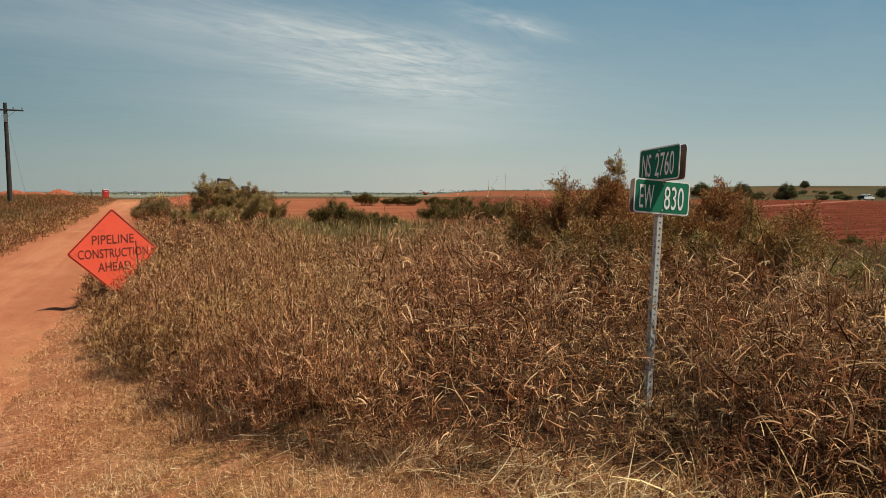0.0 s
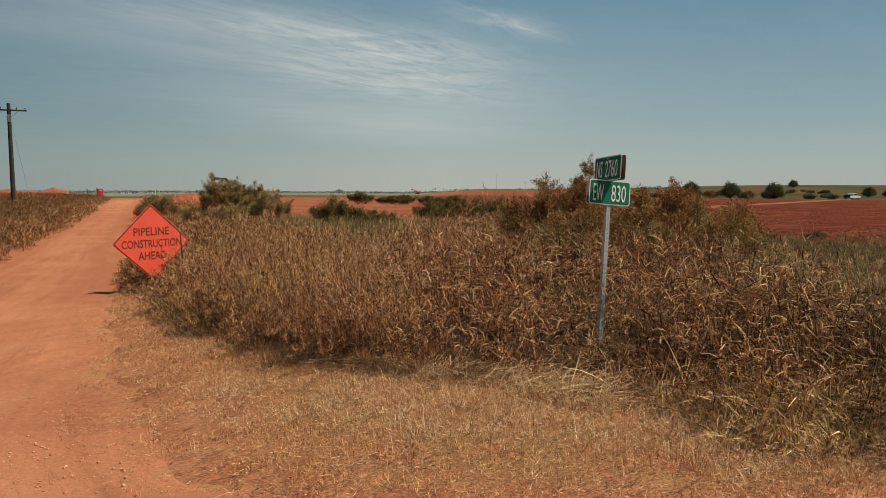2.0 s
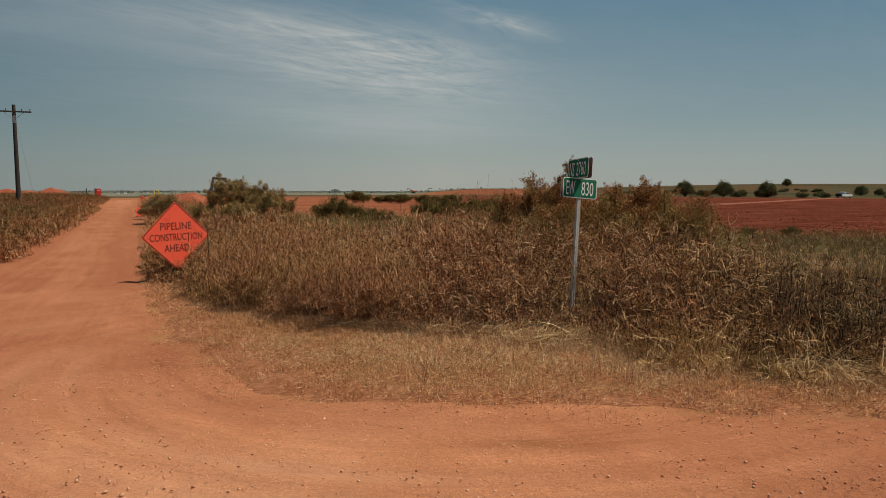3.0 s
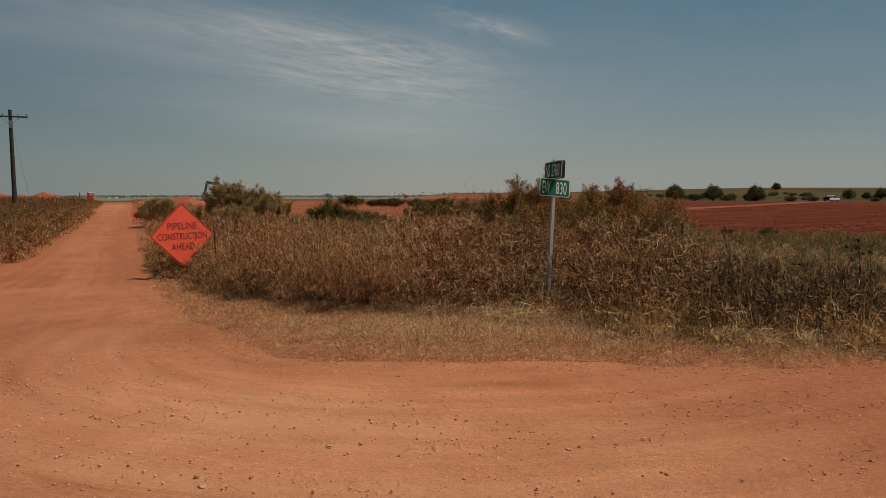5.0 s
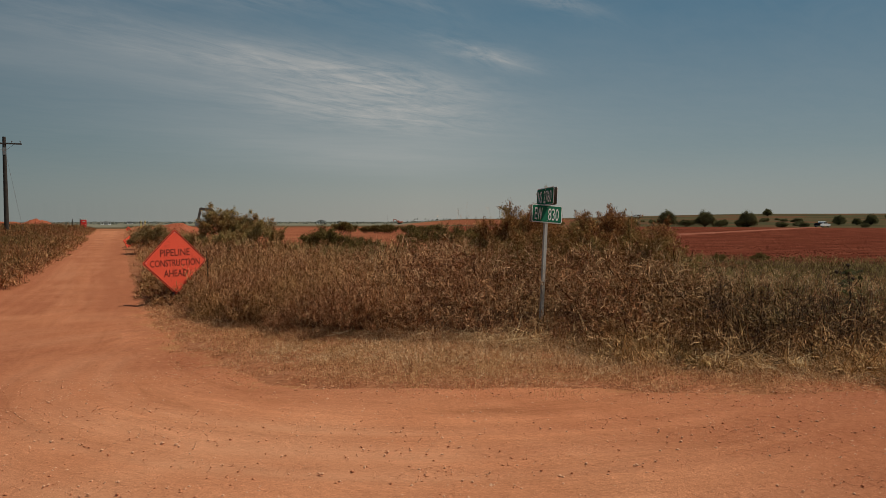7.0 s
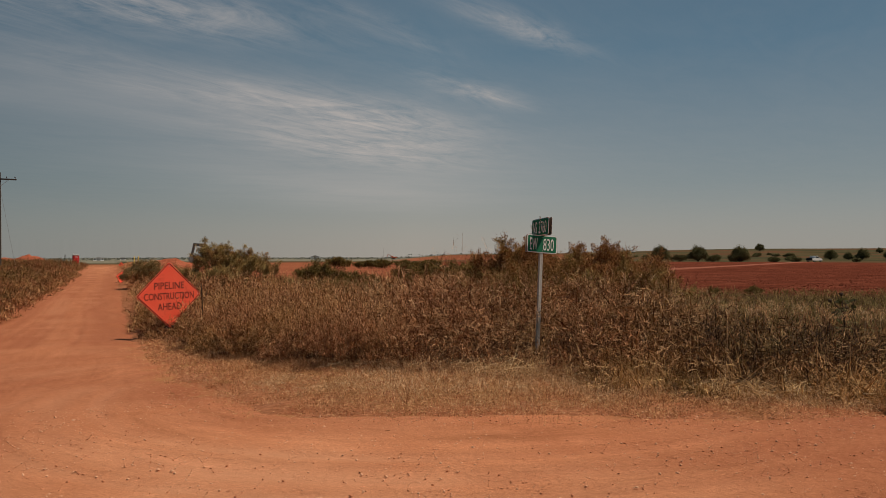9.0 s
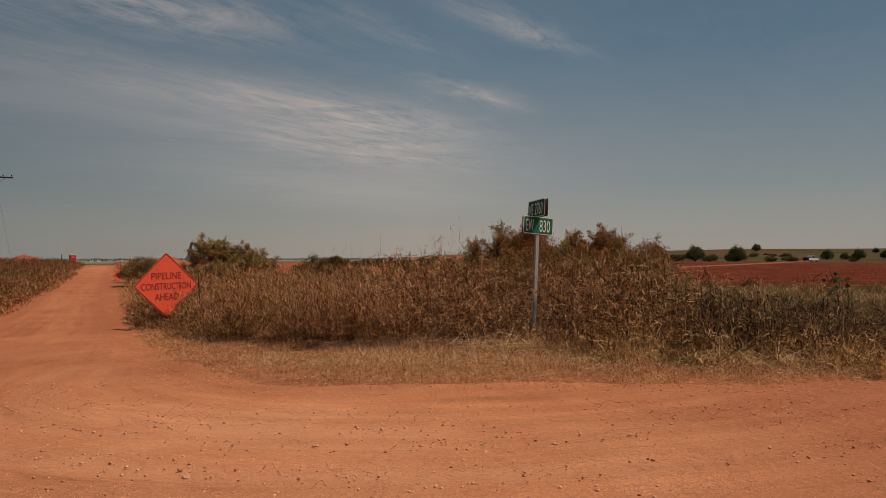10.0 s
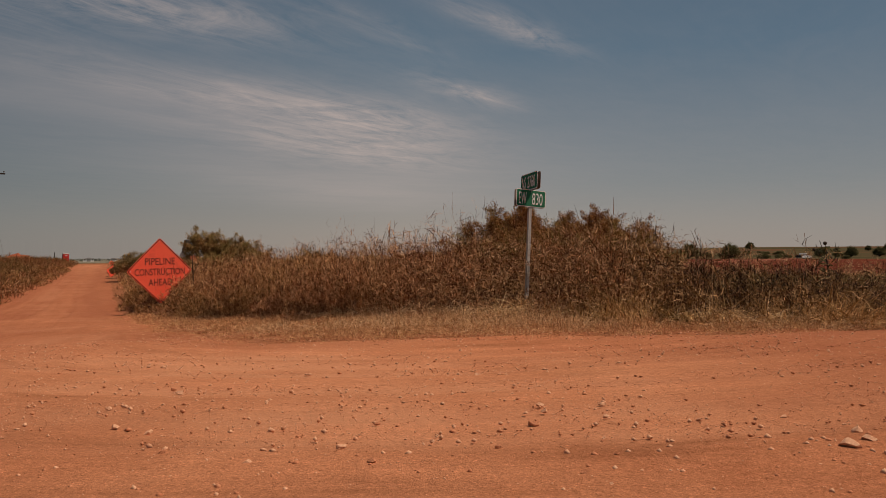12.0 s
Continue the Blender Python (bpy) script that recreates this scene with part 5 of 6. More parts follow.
woody("bush", on_ground(4.75, 6.3, 130), "broad russet bush thick with dry leaves", "bush", "", RUST_LEAF, 1.42, 0.95, 30, 27, 150, 0.034, 0.0095, 0.065, 0, 0.018, 8, 1, 0.5)
woody("bush", on_ground(6.4, 5.6, 210), "broad rusty bush sloping down into the grass", "bush", "", RUST_LEAF, 1.30, 1.0, 30, 28, 150, 0.034, 0.0095, 0.065, 0, 0.018, 8, 1, 0.5)
woody("bush", on_ground(5.6, 6.4, 300), "dense russet bush between two taller ones", "bush", "", RUST_LEAF, 1.45, 0.80, 28, 29, 150, 0.034, 0.0095, 0.06, 0, 0.018, 8, 1, 0.5)

# scrub along the draw between the fields
scrub = woody("shrub", on_ground(7.6, 30.0, 0), "olive-green scrub bush at the edge of the red field", "shrub", "scrub along the draw", SCRUB_LEAF, 1.20, 1.25, 18, 31, 90, 0.09, 0.030, 0.12, 0, 0.03, 5, 1, 0.4)
for sx, sy, tn, sz in ((9.0, 29.6, 70, 0.72), (9.9, 29.2, 10, 0.6), (14.2, 33.6, 120, 0.95), (15.6, 33.4, 200, 1.1), (16.9, 32.6, 40, 1.05), (18.1, 32.9, 300, 1.05), (19.4, 32.6, 90, 0.85), (20.8, 32.8, 15, 0.7)):
    copy_thing(scrub, on_ground(sx, sy, tn, sz, 0.1))
for sx, sy, tn, sz in ((18.4, 14.7, 30, 0.24), (19.6, 13.9, 140, 0.27)):
    copy_thing(scrub, on_ground(sx, sy, tn, sz, 0.08))
far_scrub = woody("shrub", on_ground(23.5, 79.0, 0), "dark green scrub bush in a row across the red field", "shrub", "scrub along the draw", SCRUB_LEAF, 1.25, 1.7, 14, 33, 40, 0.24, 0.08, 0.16, 0, 0.04, 4, 1, 0.4)
for i in range(9):
    u = i / 8
    copy_thing(far_scrub, on_ground(25.0 + 9.5 * u + rs.normal(0, 0.4), 79.0 - 5.0 * u + rs.normal(0, 1.0), rs.uniform(0, 360), rs.uniform(0.6, 1.0), 0.1))

# dark round trees beyond the ploughed field
tree = woody("tree", on_ground(137.9, 141.4), "dark round-crowned tree at the far edge of the field", "tree", "trees beyond the field", TREE_LEAF, 4.3, 2.6, 30, 41, 85, 0.18, 0.15, 0.50, 0.5, 0.22, 6, 1, 0.62)
for sx, sy, tn, sz in ((147.5, 136.8, 80, 1.02), (154.0, 128.3, 150, 0.98), (158.0, 131.0, 30, 0.9), (220.7, 146.9, 200, 0.8), (230.8, 142.2, 120, 0.85), (226.0, 144.0, 300, 0.6), (329.3, 262.6, 60, 0.95), (330.0, 196.0, 40, 0.6), (338.0, 192.0, 90, 0.7), (240, 138, 10, 0.8)):
    copy_thing(tree, on_ground(sx, sy, tn, sz, 0.1))
low = woody("shrub", on_ground(142.8, 139.1), "low dark bush under the far trees", "shrub", "bushes beyond the field", TREE_LEAF, 1.8, 2.3, 16, 43, 30, 0.34, 0.15, 0.32, 0, 0.06, 4)
for sx, sy, tn, sz in ((159.5, 142.3, 80, 1.1), (164.0, 138.0, 30, 0.9), (172.0, 131.0, 10, 0.7), (183.0, 140.0, 200, 0.8), (205.0, 150.0, 100, 0.8), (133.0, 150.0, 100, 0.8), (250.0, 200.0, 100, 0.9), (196, 122, 30, 0.6), (176.5, 127.5, 30, 0.75)):
    copy_thing(low, on_ground(sx, sy, tn, sz, 0.1))
for k in range(16):
    az_, r_ = radians(rs.uniform(34, 62)), rs.uniform(240, 420)
    copy_thing(low, on_ground(r_ * math.sin(az_), r_ * math.cos(az_), rs.uniform(0, 360), rs.uniform(0.45, 0.9), 0.15))


def far_woods():
    """The tree line along the horizon."""
    r = np.random.RandomState(51)
    n = 2000
    a = np.radians(r.uniform(-30, 75, n))
    d = r.choice([900, 1250, 1700, 2400, 3300], n) * r.uniform(0.96, 1.04, n)
    x, y = d * np.sin(a), d * np.cos(a)
    m = np.repeat(np.arange(n), 7)
    h = r.uniform(1.2, 3.4, n) * (d / 1700) ** 0.4
    w = r.uniform(8, 30, n)
    Q = np.stack([x[m] + r.normal(0, 1, len(m)) * w[m], y[m] + r.normal(0, 1, len(m)) * w[m], ground_z(x[m], y[m]) + h[m] * r.uniform(0.0, 0.7, len(m))], 1)
    k = len(m)
    v, f, _ = strips(Q, r.uniform(0, 6.28, k), r.uniform(0, 1.2, k), r.normal(0, 0.5, k), h[m] * r.uniform(0.4, 0.8, k), h[m] * r.uniform(0.5, 1.3, k), 2, 0.4, r.uniform(-1, 1, k), 0.5)
    return stuff("far_woods", [(v, f)], FAR_LEAF, "thin line of hazy trees along the horizon", "far woods")


# distance haze is mixed straight into these pale leaf colours
FAR_LEAF = foliage("hazy_leaves", [(0.0, (0.15, 0.165, 0.14)), (1.0, (0.23, 0.24, 0.20))], None)
far_woods()


# ---- things along the road and in the fields ----
def heap(name, x, y, rx, ry, h, seed, label):
    """A dumped heap of soil with uneven ridges."""
    n = 40
    u = np.linspace(-1.15, 1.15, n)
    X, Y = np.meshgrid(u, u)
    rr = np.hypot(X, Y)
    Z = np.clip(1 - rr ** 1.4, -0.25, 1)
    Z = Z * h + np.array([0.22 * h * noise.fractal((a * 2.3, b * 2.3, seed), 0.8, 2.0, 4) for a, b in zip(X.ravel(), Y.ravel())]).reshape(X.shape) * (rr < 1.05)
    i = np.arange(n - 1)[:, None] * n + np.arange(n - 1)[None]
    q = np.stack([i, i + 1, i + 1 + n, i + n], 2).reshape(-1, 4)
    ob = new(name, raw_mesh(name, np.stack([X * rx, Y * ry, Z], 2).reshape(-1, 3), q, SPOIL, smooth=True))
    ob.matrix_basis = on_ground(x, y, 0, 1, 0.05)
    return tagged(ob, label, "dirt mound", "heaps of red soil")


heap("dirt_mound", -18.2, 170.0, 5.0, 4.0, 2.3, 1.0, "heap of bright red dug soil on the skyline")
heap("dirt_mound", -27.0, 176.0, 11.0, 4.0, 2.0, 2.0, "long low heap of red dug soil")
heap("dirt_mound", 3.4, 72.0, 4.2, 3.0, 1.40, 3.0, "heap of red dug soil behind the roadside weeds")
heap("dirt_mound", 7.0, 74.0, 3.0, 3.0, 1.3, 4.0, "low heap of red dug soil behind the bush")


def power_pole(x, y, height):
    ob = thing("power_pole", on_ground(x, y) @ pose(0, 0, 0, 0, -0.2, 0), "dark creosoted wooden power pole with one crossarm", "power pole")
    part("pole", rod(bmesh.new(), (0, 0, -0.5), (0, 0, height), 0.19, 0.13, 14), DARK_WOOD, ob)
    arm = part("crossarm", box(bmesh.new(), -1.25, 1.25, -0.14, -0.03, height - 0.62, height - 0.50, 0.01), DARK_WOOD, ob)
    for i, xx in enumerate((-1.15, -0.55, 0.55, 1.15)):
        bm = bmesh.new()
        rod(bm, (xx, -0.085, height - 0.50), (xx, -0.085, height - 0.40), 0.02, 0.02, 8)
        rod(bm, (xx, -0.085, height - 0.42), (xx, -0.085, height - 0.33), 0.055, 0.035, 10)
        part("insulator", bm, PORCELAIN, arm)
    for sx in (-1, 1):
        part("brace", rod(bmesh.new(), (sx * 0.7, -0.085, height - 0.6), (0, -0.15, height - 1.25), 0.015, sides=6), STEEL, ob)
    part("guy_wire", rod(bmesh.new(), (0.08, 0, height - 1.3), (1.2, 0.7, -0.2), 0.008, sides=5), STEEL, ob)
    part("bolt_plate", box(bmesh.new(), -0.10, 0.10, -0.16, -0.10, height - 1.5, height - 0.9, 0.01), STEEL, ob)
    return ob


power_pole(-10.3, 63.0, 8.27)


def fence_post(x, y, h, material, label, lean=0):
    ob = thing("fence_post", on_ground(x, y) @ pose(0, 0, 0, lean, 0, 0), label, "post", "posts along the side road")
    part("upright", rod(bmesh.new(), (0, 0, -0.2), (0, 0, h), 0.07, 0.06, 9), material, ob)
    part("cap", rod(bmesh.new(), (0, 0, h), (0, 0, h + 0.03), 0.062, 0.03, 9), material, ob)
    return ob


fence_post(-8.8, 121.7, 1.5, DARK_WOOD, "dark wooden fence post in roadside grass")
fence_post(1.15, 112.0, 1.65, YELLOW, "yellow plastic marker post beside the road")
fence_post(1.75, 112.5, 1.6, YELLOW, "yellow plastic marker post beside the road", 3)


def portable_toilet(x, y):
    ob = thing("portable_toilet", on_ground(x, y, 14), "red portable toilet with a pale roof beside the road", "portable toilet")
    body = part("cabin", box(bmesh.new(), -0.58, 0.58, -0.58, 0.58, 0.12, 2.12, 0.04), RED_PLASTIC, ob)
    part("skid", box(bmesh.new(), -0.62, 0.62, -0.6, 0.6, 0, 0.12, 0.02), GREY_PLASTIC, ob)
    door = part("door", box(bmesh.new(), -0.40, 0.40, -0.615, -0.58, 0.2, 1.98, 0.02), RED_PLASTIC, ob)
    part("handle", box(bmesh.new(), 0.28, 0.34, -0.64, -0.612, 1.0, 1.16, 0.008), GREY_PLASTIC, door)
    part("vent", box(bmesh.new(), -0.3, 0.3, -0.635, -0.612, 1.72, 1.86, 0.008), GREY_PLASTIC, door)
    bm = box(bmesh.new(), -0.62, 0.62, -0.62, 0.62, 2.12, 2.32, 0.06)
    part("roof", bm, GREY_PLASTIC, ob, "pale translucent roof")
    part("vent_pipe", rod(bmesh.new(), (-0.4, 0.4, 2.2), (-0.4, 0.4, 2.55), 0.05, sides=8), GREY_PLASTIC, ob)
    return ob


portable_toilet(-9.3, 168.0)


def wheel(parent, x, y, r, w):
    bm = bmesh.new()
    bmesh.ops.create_cone(bm, cap_ends=True, segments=20, radius1=r, radius2=r, depth=w, matrix=pose(x, y, r, 90))
    bmesh.ops.bevel(bm, geom=[e for e in bm.edges if len(e.link_faces) == 2 and e.calc_face_angle(0) > 1.0], offset=0.05, segments=2, affect="EDGES")
    ob = part("wheel", bm, RUBBER, parent)
    for s in (-1, 1):
        bm = bmesh.new()
        bmesh.ops.create_cone(bm, cap_ends=True, segments=16, radius1=r * 0.58, radius2=r * 0.5, depth=0.03, matrix=pose(x, y + s * (w / 2 + 0.008), r, 90))
        part("rim", bm, STEEL, ob)


def prism(profile, y0, y1, bevel=0.03):
    """A side profile (x, z) drawn out across y."""
    bm = bmesh.new()
    a = [bm.verts.new((x, y0, z)) for x, z in profile]
    b = [bm.verts.new((x, y1, z)) for x, z in profile]
    bm.faces.new(a[::-1]), bm.faces.new(b)
    for i in range(len(a)):
        j = (i + 1) % len(a)
        bm.faces.new((a[i], a[j], b[j], b[i]))
    bmesh.ops.recalc_face_normals(bm, faces=bm.faces)
    if bevel:
        bmesh.ops.bevel(bm, geom=bm.edges[:], offset=bevel, segments=2, affect="EDGES")
    return bm


def pickup(m, label):
    ob = thing("pickup_truck", m, label, "pickup truck")
    body = part("body", prism([(-2.8, 0.55), (-1.95, 0.50), (1.35, 0.48), (2.75, 0.52), (2.85, 0.75), (2.80, 1.02), (1.35, 1.14), (-0.95, 1.14), (-2.82, 1.12)], -0.95, 0.95, 0.05), WHITE_PAINT, ob)
    part("bed_floor", box(bmesh.new(), -2.72, -1.0, -0.82, 0.82, 1.10, 1.15), RUBBER, body)
    cab = part("cab", prism([(-1.0, 1.10), (1.40, 1.10), (0.75, 1.74), (0.45, 1.82), (-0.75, 1.82), (-0.95, 1.74)], -0.84, 0.84, 0.06), WHITE_PAINT, ob)
    for s in (-1, 1):
        for x0, x1, x2, x3 in ((-0.86, -0.02, -0.02, -0.76), (0.06, 1.12, 0.62, 0.06)):
            bm = prism([(x0, 1.20), (x1, 1.20), (x2, 1.70), (x3, 1.70)], s * 0.845 - 0.006, s * 0.845 + 0.006, 0)
            part("side_window", bm, GLASS_DARK, cab)
        part("mirror", box(bmesh.new(), 0.92, 1.06, s * 1.0 - 0.08, s * 1.0 + 0.08, 1.18, 1.40, 0.03), WHITE_PAINT, body)
        part("headlight", box(bmesh.new(), 2.70, 2.86, s * 0.72 - 0.16, s * 0.72 + 0.16, 0.80, 0.95, 0.02), GREY_PLASTIC, body)
        part("tail_light", box(bmesh.new(), -2.87, -2.80, s * 0.85 - 0.07, s * 0.85 + 0.07, 0.75, 1.05, 0.01), RED_PLASTIC, body)
    bm = bmesh.new()
    vs = [bm.verts.new(c) for c in ((1.34, -0.72, 1.19), (1.34, 0.72, 1.19), (0.78, 0.66, 1.73), (0.78, -0.66, 1.73))]
    bm.faces.new(vs)
    bmesh.ops.solidify(bm, geom=bm.faces[:], thickness=-0.02)
    part("windscreen", bm, GLASS_DARK, cab)
    part("front_bumper", box(bmesh.new(), 2.76, 2.92, -0.9, 0.9, 0.45, 0.66, 0.03), STEEL, ob)
    part("rear_bumper", box(bmesh.new(), -2.95, -2.78, -0.9, 0.9, 0.48, 0.66, 0.03), STEEL, ob)
    for x in (-1.75, 1.85):
        for y in (-0.80, 0.80):
            wheel(ob, x, y, 0.40, 0.26)
    return ob


truck = pickup(on_ground(182.4, 126.0, 8), "white crew-cab pickup truck parked beyond the red field")
part("tailgate", box(bmesh.new(), -2.90, -2.83, -0.88, 0.88, 0.62, 1.16, 0.02), RUBBER, truck, "dark tailgate")
part("tool_box", box(bmesh.new(), -2.7, -1.6, -0.78, 0.78, 1.12, 1.36, 0.04), RUBBER, truck, "dark load in the truck bed")
pickup(on_ground(290.0, 325.0, -8, 1.0), "white pickup truck parked far off on the hillside")


def excavator(m, paint, label):
    ob = thing("excavator", m, label, "excavator")
    for s in (-1, 1):
        part("track", prism([(-1.8, 0.25), (-1.4, 0.0), (1.4, 0.0), (1.8, 0.25), (1.8, 0.6), (1.4, 0.85), (-1.4, 0.85), (-1.8, 0.6)], s * 1.2 - 0.3, s * 1.2 + 0.3, 0.05), RUBBER, ob)
    house = part("house", box(bmesh.new(), -2.2, 1.3, -1.3, 1.3, 1.05, 2.1, 0.12), paint, ob)
    part("turntable", rod(bmesh.new(), (0, 0, 0.7), (0, 0, 1.08), 0.9, sides=16), STEEL, ob)
    cab = part("cab", box(bmesh.new(), 0.1, 1.5, 0.3, 1.3, 1.6, 3.0, 0.1), paint, house)
    part("cab_window", box(bmesh.new(), 1.46, 1.52, 0.42, 1.18, 1.9, 2.85, 0.01), GLASS_DARK, cab)
    part("counterweight", box(bmesh.new(), -2.7, -2.1, -1.25, 1.25, 1.1, 2.2, 0.15), paint, house)
    boom = part("boom", prism([(1.0, 1.6), (1.5, 1.5), (3.4, 3.6), (5.2, 3.9), (5.2, 4.3), (3.2, 4.2)], -0.25, 0.05, 0.03), paint, ob)
    stick = part("stick", prism([(4.9, 4.4), (5.4, 4.3), (5.9, 1.9), (5.5, 1.9)], -0.22, 0.02, 0.03), paint, boom)
    part("bucket", prism([(5.4, 2.0), (6.0, 2.0), (6.2, 1.1), (5.5, 0.7), (4.9, 1.2)], -0.6, 0.5, 0.04), STEEL, stick)
    return ob


excavator(on_ground(222.6, 556.0, 150), MACHINE, "orange tracked excavator working in the far field")
excavator(on_ground(12.7, 98.0, 180, 0.79), SHADED_PAINT, "excavator in shade-darkened paint with raised arm behind roadside bushes")


def shed(x, y, w, l, h, turn, label):
    ob = thing("farm_building", on_ground(x, y, turn), label, "farm building", "farm buildings on the plain")
    wall = part("wall", box(bmesh.new(), -w / 2, w / 2, -l / 2, l / 2, -0.3, h), WALL_WHITE, ob)
    part("roof", prism([(-w / 2 - 0.4, h), (w / 2 + 0.4, h), (0, h + w * 0.18)], -l / 2 - 0.4, l / 2 + 0.4, 0), ROOF_GREY, ob)
    part("door", box(bmesh.new(), -1.8, 1.8, -l / 2 - 0.08, -l / 2 - 0.01, 0, 3.0), ROOF_GREY, wall)
    for xx in (-w * 0.35, w * 0.35):
        part("window", box(bmesh.new(), xx - 0.6, xx + 0.6, -l / 2 - 0.06, -l / 2 - 0.01, 1.2, 2.3), GLASS_DARK, wall)
    return ob


shed(-16, 800, 10, 6, 2.4, 5, "long white farm building on the far plain")
shed(8, 860, 6, 5, 2.2, 5, "small white farm building on the far plain")
shed(240, 880, 12, 9, 3.6, -12, "white farm building on the far plain")
shed(262, 870, 7, 7, 3.0, -12, "small white farm building on the far plain")
shed(170, 940, 8, 7, 3.0, 0, "small white farm building on the far plain")


# a dark dry sunflower standing over the eastern grass
def dry_sunflower(x, y, h):
    ob = thing("dry_sunflower", on_ground(x, y), "dark dried sunflower stalk with withered leaves", "weed")
    bm = bmesh.new()
    limb(bm, [(0, 0, -0.05), (0.02, 0.01, h * 0.5), (-0.03, 0.0, h * 0.82), (-0.02, 0.02, h)], 0.010, 0.005, 7)
    for k, (a, s, e) in enumerate(((0.5, 0.55, 0.22), (2.7, 0.7, 0.2), (4.4, 0.62, 0.24), (1.6, 0.85, 0.14))):
        q = Vector((0, 0, h * s))
        limb(bm, [q, q + Vector((math.cos(a) * e * 0.5, math.sin(a) * e * 0.5, e * 0.45)), q + Vector((math.cos(a) * e * 0.7, math.sin(a) * e * 0.7, e))], 0.005, 0.003, 5)
    part("stem", bm, BARK, ob)
    r = np.random.RandomState(3)
    n = 34
    t = r.uniform(0.3, 0.95, n)
    v, f, _ = strips(np.stack([r.normal(0, 0.05, n), r.normal(0, 0.05, n), t * h], 1), r.uniform(0, 6.28, n), r.uniform(0.8, 2.0, n), r.uniform(0.3, 1.5, n), r.uniform(0.05, 0.12, n), r.uniform(0.02, 0.045, n), 2, 0.2, r.uniform(-1, 1, n), 0.5)
    leaves = new("leaves", raw_mesh("leaves", v, f, TREE_LEAF))
    leaves.parent = ob
    for hx, hy, hz in ((-0.02, 0.02, h), (0.15, 0.07, h * 0.77), (-0.16, 0.06, h * 0.9)):
        bm = bmesh.new()
        bmesh.ops.create_icosphere(bm, subdivisions=1, radius=0.024, matrix=Matrix.Translation((hx, hy, hz)))
        part("seed_head", bm, BARK, ob)
    return ob


dry_sunflower(5.7, 1.35, 0.72)

# a dry branch standing in front of the construction sign's edge
stick = thing("dry_stalk", on_ground(-0.20, 10.4), "dark dry weed stalk in front of the construction sign", "weed")
part("stem", limb(bmesh.new(), [(0, 0, -0.05), (0.01, 0, 0.4), (0.0, 0.01, 0.8), (-0.02, 0.0, 1.12)], 0.016, 0.007, 7), BARK, stick)
part("twig", limb(bmesh.new(), [(0.0, 0.01, 0.75), (0.08, 0.0, 0.9), (0.1, 0.02, 1.0)], 0.006, 0.003, 5), BARK, stick)


# ---- stones on the dirt ----
def stone_mesh(seed):
    """An angular broken stone, one unit across, its widest part near the ground."""
    r = random.Random(seed)
    bm = bmesh.new()
    for _ in range(17):
        d = Vector((r.gauss(0, 1), r.gauss(0, 1), r.gauss(0, 0.8))).normalized()
        k = r.uniform(0.78, 1.0)
        bm.verts.new((d.x * 0.56 * k, d.y * 0.46 * k, (d.z if d.z > 0 else 0.5 * d.z) * 0.43 * k))
    hull = bmesh.ops.convex_hull(bm, input=bm.verts)
    bmesh.ops.delete(bm, geom=[g for g in hull["geom_interior"] if isinstance(g, bmesh.types.BMVert)], context="VERTS")
    bmesh.ops.recalc_face_normals(bm, faces=bm.faces)
    me = bpy.data.meshes.new("stone")
    bm.to_mesh(me)
    bm.free()
    return me


pebbles = [stone_mesh(i) for i in range(12)]
for i, me in enumerate(pebbles):
    me.materials.append(STONE if i % 4 else CLOD)


def road_top(x, y):
    return float(ground_z(x, y)) + 0.02 + 0.009 * noise.fractal((x * 1.3, y * 1.3, 3.1), 0.8, 2.1, 4)


def stone_spots(n, near_part):
    out = []
    while len(out) < n:
        x, y = rs.uniform(-5.5, 7), rs.uniform(-3.4, 3.2)
        if x > edge_x(y) - 0.05 or x < -6:
            continue
        if near_part and rs.uniform() > np.clip(1.3 - 0.30 * math.hypot(x + 0.4, y + 2.0), 0.30, 1):
            continue
        if noise.fractal((x * 0.8, y * 0.8, 4.0), 0.9, 2.0, 3) + rs.normal(0, 0.45) < -0.20:
            continue
        out.append((x, y))
    return out


for x, y in stone_spots(283, True):
    s = 0.010 + 0.021 * rs.uniform() ** 2.8
    ob = new("stone", pebbles[rs.randint(12)])
    ob.parent = road
    ob.matrix_basis = pose(x, y, road_top(x, y) + s * 0.04, rs.uniform(-15, 15), rs.uniform(-15, 15), rs.uniform(0, 360)) @ Matrix.Diagonal((s, s * rs.uniform(0.75, 1.0), s * rs.uniform(0.85, 1.25), 1))

for x, y, s in ((-0.21, -2.62, 0.050), (-0.10, -2.60, 0.038), (-0.02, -2.52, 0.036), (-0.02, -2.31, 0.020), (-0.68, -2.01, 0.036), (-1.22, -2.15, 0.024), (-1.65, -1.45, 0.028), (-1.47, -1.99, 0.026), (-1.49, -0.68, 0.036), (-0.25, -2.21, 0.022), (-0.90, -2.18, 0.024), (-0.70, -2.38, 0.020), (-0.45, -2.05, 0.024), (-1.38, -2.05, 0.018), (-0.86, -2.46, 0.020), (-0.52, -2.30, 0.022), (-1.05, -1.75, 0.022), (-0.30, -1.85, 0.026), (-1.75, -0.95, 0.024)):
    ob = new("stone", pebbles[rs.randint(12)])
    ob.parent = road
    ob.matrix_basis = pose(x, y, road_top(x, y) + s * 0.06, rs.uniform(-12, 12), rs.uniform(-12, 12), rs.uniform(0, 360)) @ Matrix.Diagonal((s, s * 0.85, s * 0.95, 1))

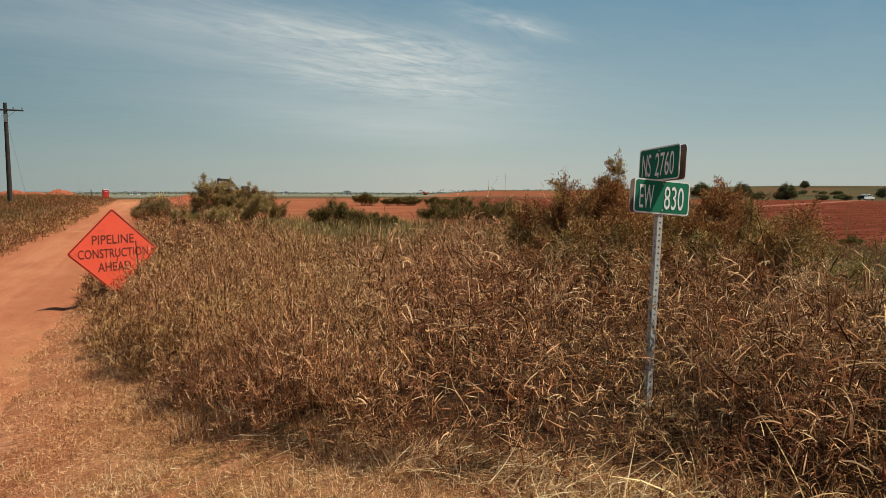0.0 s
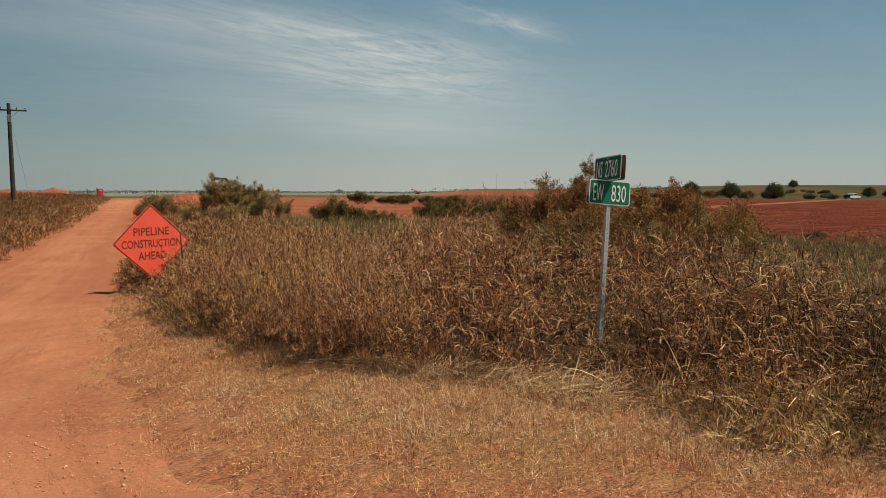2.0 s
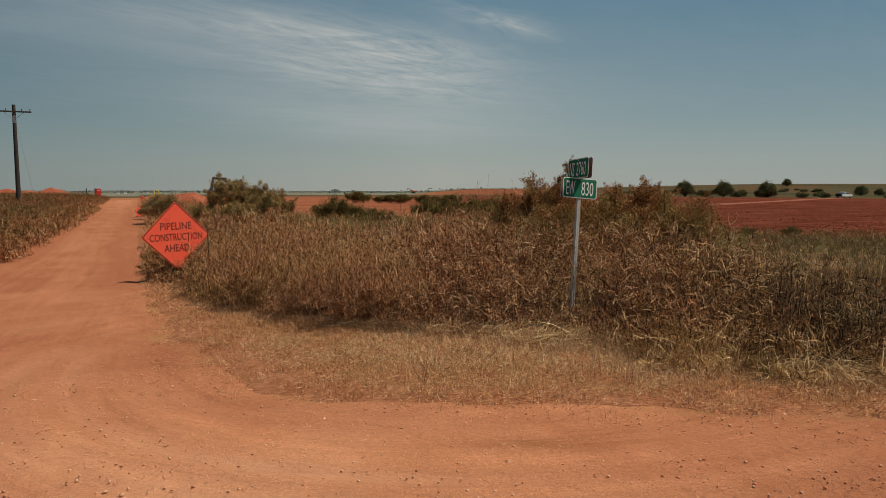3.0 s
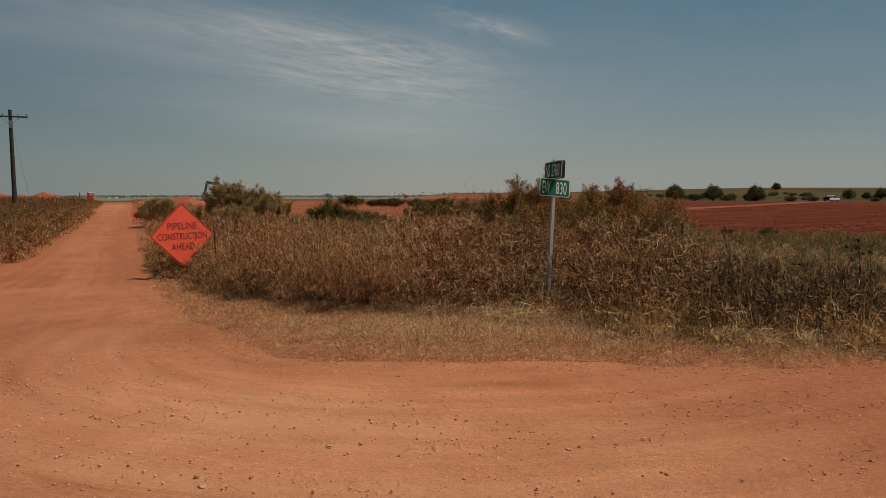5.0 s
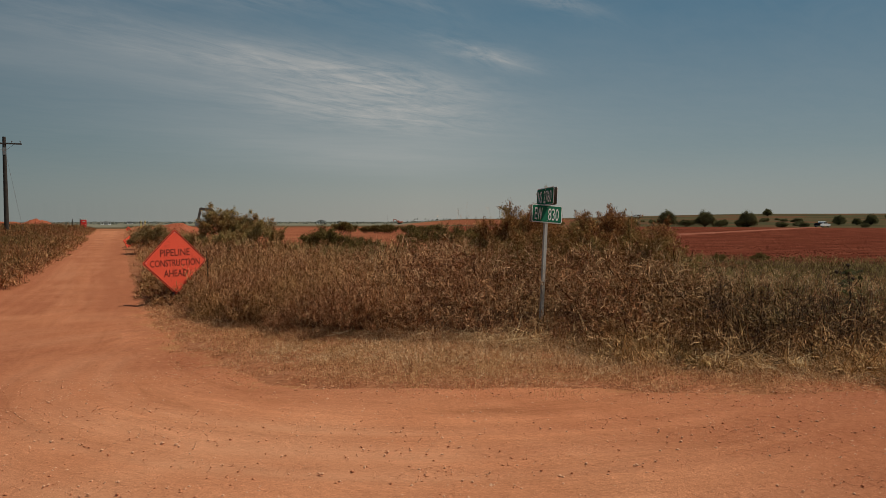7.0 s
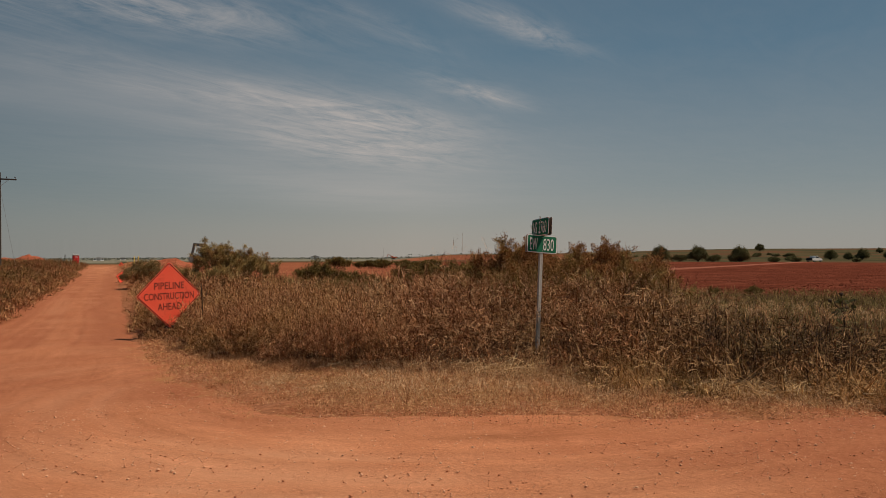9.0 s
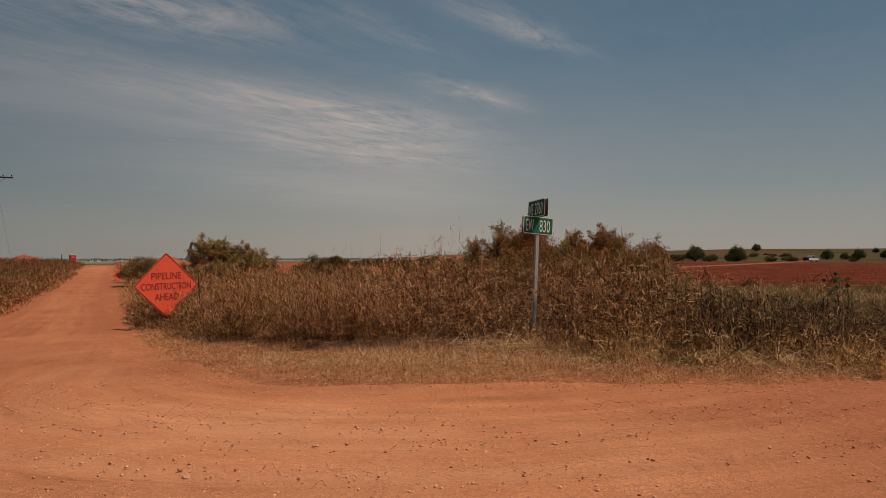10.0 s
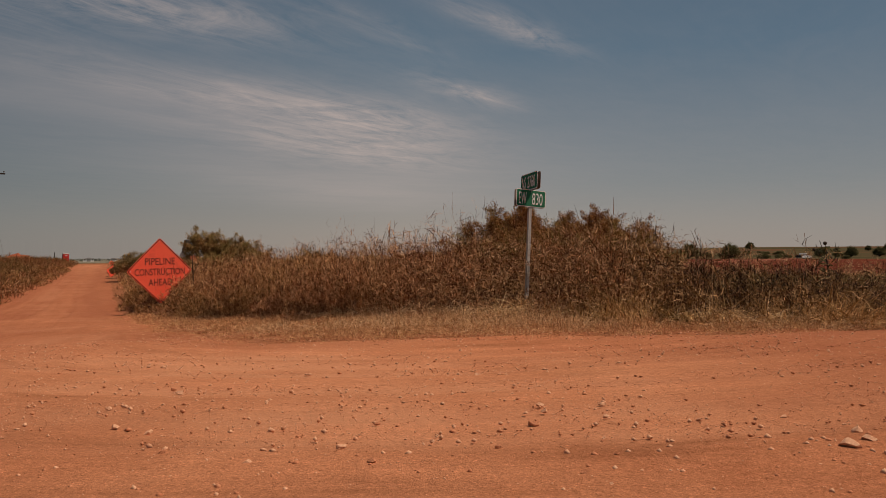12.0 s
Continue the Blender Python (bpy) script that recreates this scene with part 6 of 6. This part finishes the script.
# clods turned up in the ploughed field
n = 26000
a_, r_ = np.radians(rs.uniform(26, 72, n)), 24 + 110 * rs.uniform(0, 1, n) ** 1.5
cxs, cys = r_ * np.sin(a_), r_ * np.cos(a_)
k = (r_ > np.interp(np.degrees(a_), [12, 30, 40, 55, 70], [42, 32, 28, 25, 25])) & (rs.uniform(0, 1, n) < np.clip(0.15 + 1.1 * clumpy(cxs * np.cos(0.6) + cys * np.sin(0.6), cys * np.cos(0.6) - cxs * np.sin(0.6), 0.11, 30.0), 0.05, 1))
cxs, cys, r_ = cxs[k], cys[k], r_[k]
n = len(cxs)
size = (0.022 + 0.052 * rs.uniform(0, 1, n) ** 3) * np.interp(r_, [24, 120], [1.0, 1.8])
shape = np.array([(1.2, 0, 0), (-1.2, 0, 0), (0, 1, 0), (0, -1, 0), (0, 0, 0.55), (0, 0, -0.5)])
V = shape[None] * size[:, None, None] * rs.uniform(0.6, 1.3, (n, 6, 3)) + np.stack([cxs, cys, ground_z(cxs, cys)], 1)[:, None, :]
F = np.array([(0, 2, 4), (2, 1, 4), (1, 3, 4), (3, 0, 4), (2, 0, 5), (1, 2, 5), (3, 1, 5), (0, 3, 5)])[None] + (np.arange(n) * 6)[:, None, None]
tagged(new("field_clods", raw_mesh("field_clods", V.reshape(-1, 3), F.reshape(-1, 3), FIELD_CLOD)), "dark red clods over the ploughed field", "clods", kind="stuff")

# the rest of the grit, too small and too many to count
cube = np.array([(1, 0, 0), (-1, 0, 0), (0, 1, 0), (0, -1, 0), (0, 0, 0.75), (0, 0, -0.55)]) * (0.64, 0.48, 0.6)
octa = np.array([(0, 2, 4), (2, 1, 4), (1, 3, 4), (3, 0, 4), (2, 0, 5), (1, 2, 5), (3, 1, 5), (0, 3, 5)])
def fine_spots(n):
    """Grit on the stretch of road nearest the junction."""
    x, y = rs.uniform(-2.6, 1.6, 4 * n), rs.uniform(-2.9, -0.6, 4 * n)
    c = clumpy(x, y, 1.7, 50.0)
    k = np.nonzero(rs.uniform(0, 1, len(x)) < np.clip(0.1 + 0.9 * c, 0.05, 1))[0][:n]
    return np.stack([x[k], y[k]], 1)


for material, count, label in ((STONE, 17000, "pale grit scattered over the dirt road"), (CLOD, 13000, "small dark red clods scattered over the dirt road")):
    spots = np.concatenate([np.array(stone_spots(count, False)), fine_spots(6000)])
    count = len(spots)
    s = 0.0034 + 0.016 * rs.uniform(0, 1, count) ** 5.4
    s[-6000:] = 0.0022 + 0.0055 * rs.uniform(0, 1, 6000) ** 3
    turn = rs.uniform(0, 6.28, count)
    base = cube[None] * s[:, None, None] * rs.uniform(0.6, 1.25, (count, 6, 3))
    cs, sn = np.cos(turn)[:, None], np.sin(turn)[:, None]
    top = np.array([road_top(a, b) for a, b in spots])
    V = np.stack([base[..., 0] * cs - base[..., 1] * sn + spots[:, 0:1], base[..., 0] * sn + base[..., 1] * cs + spots[:, 1:2], base[..., 2] + (top + s * 0.08)[:, None]], 2)
    F = octa[None] + (np.arange(count) * 6)[:, None, None]
    ob = new("gravel", raw_mesh("gravel", V.reshape(-1, 3), F.reshape(-1, 3), material))
    tagged(ob, label, "gravel", kind="stuff")
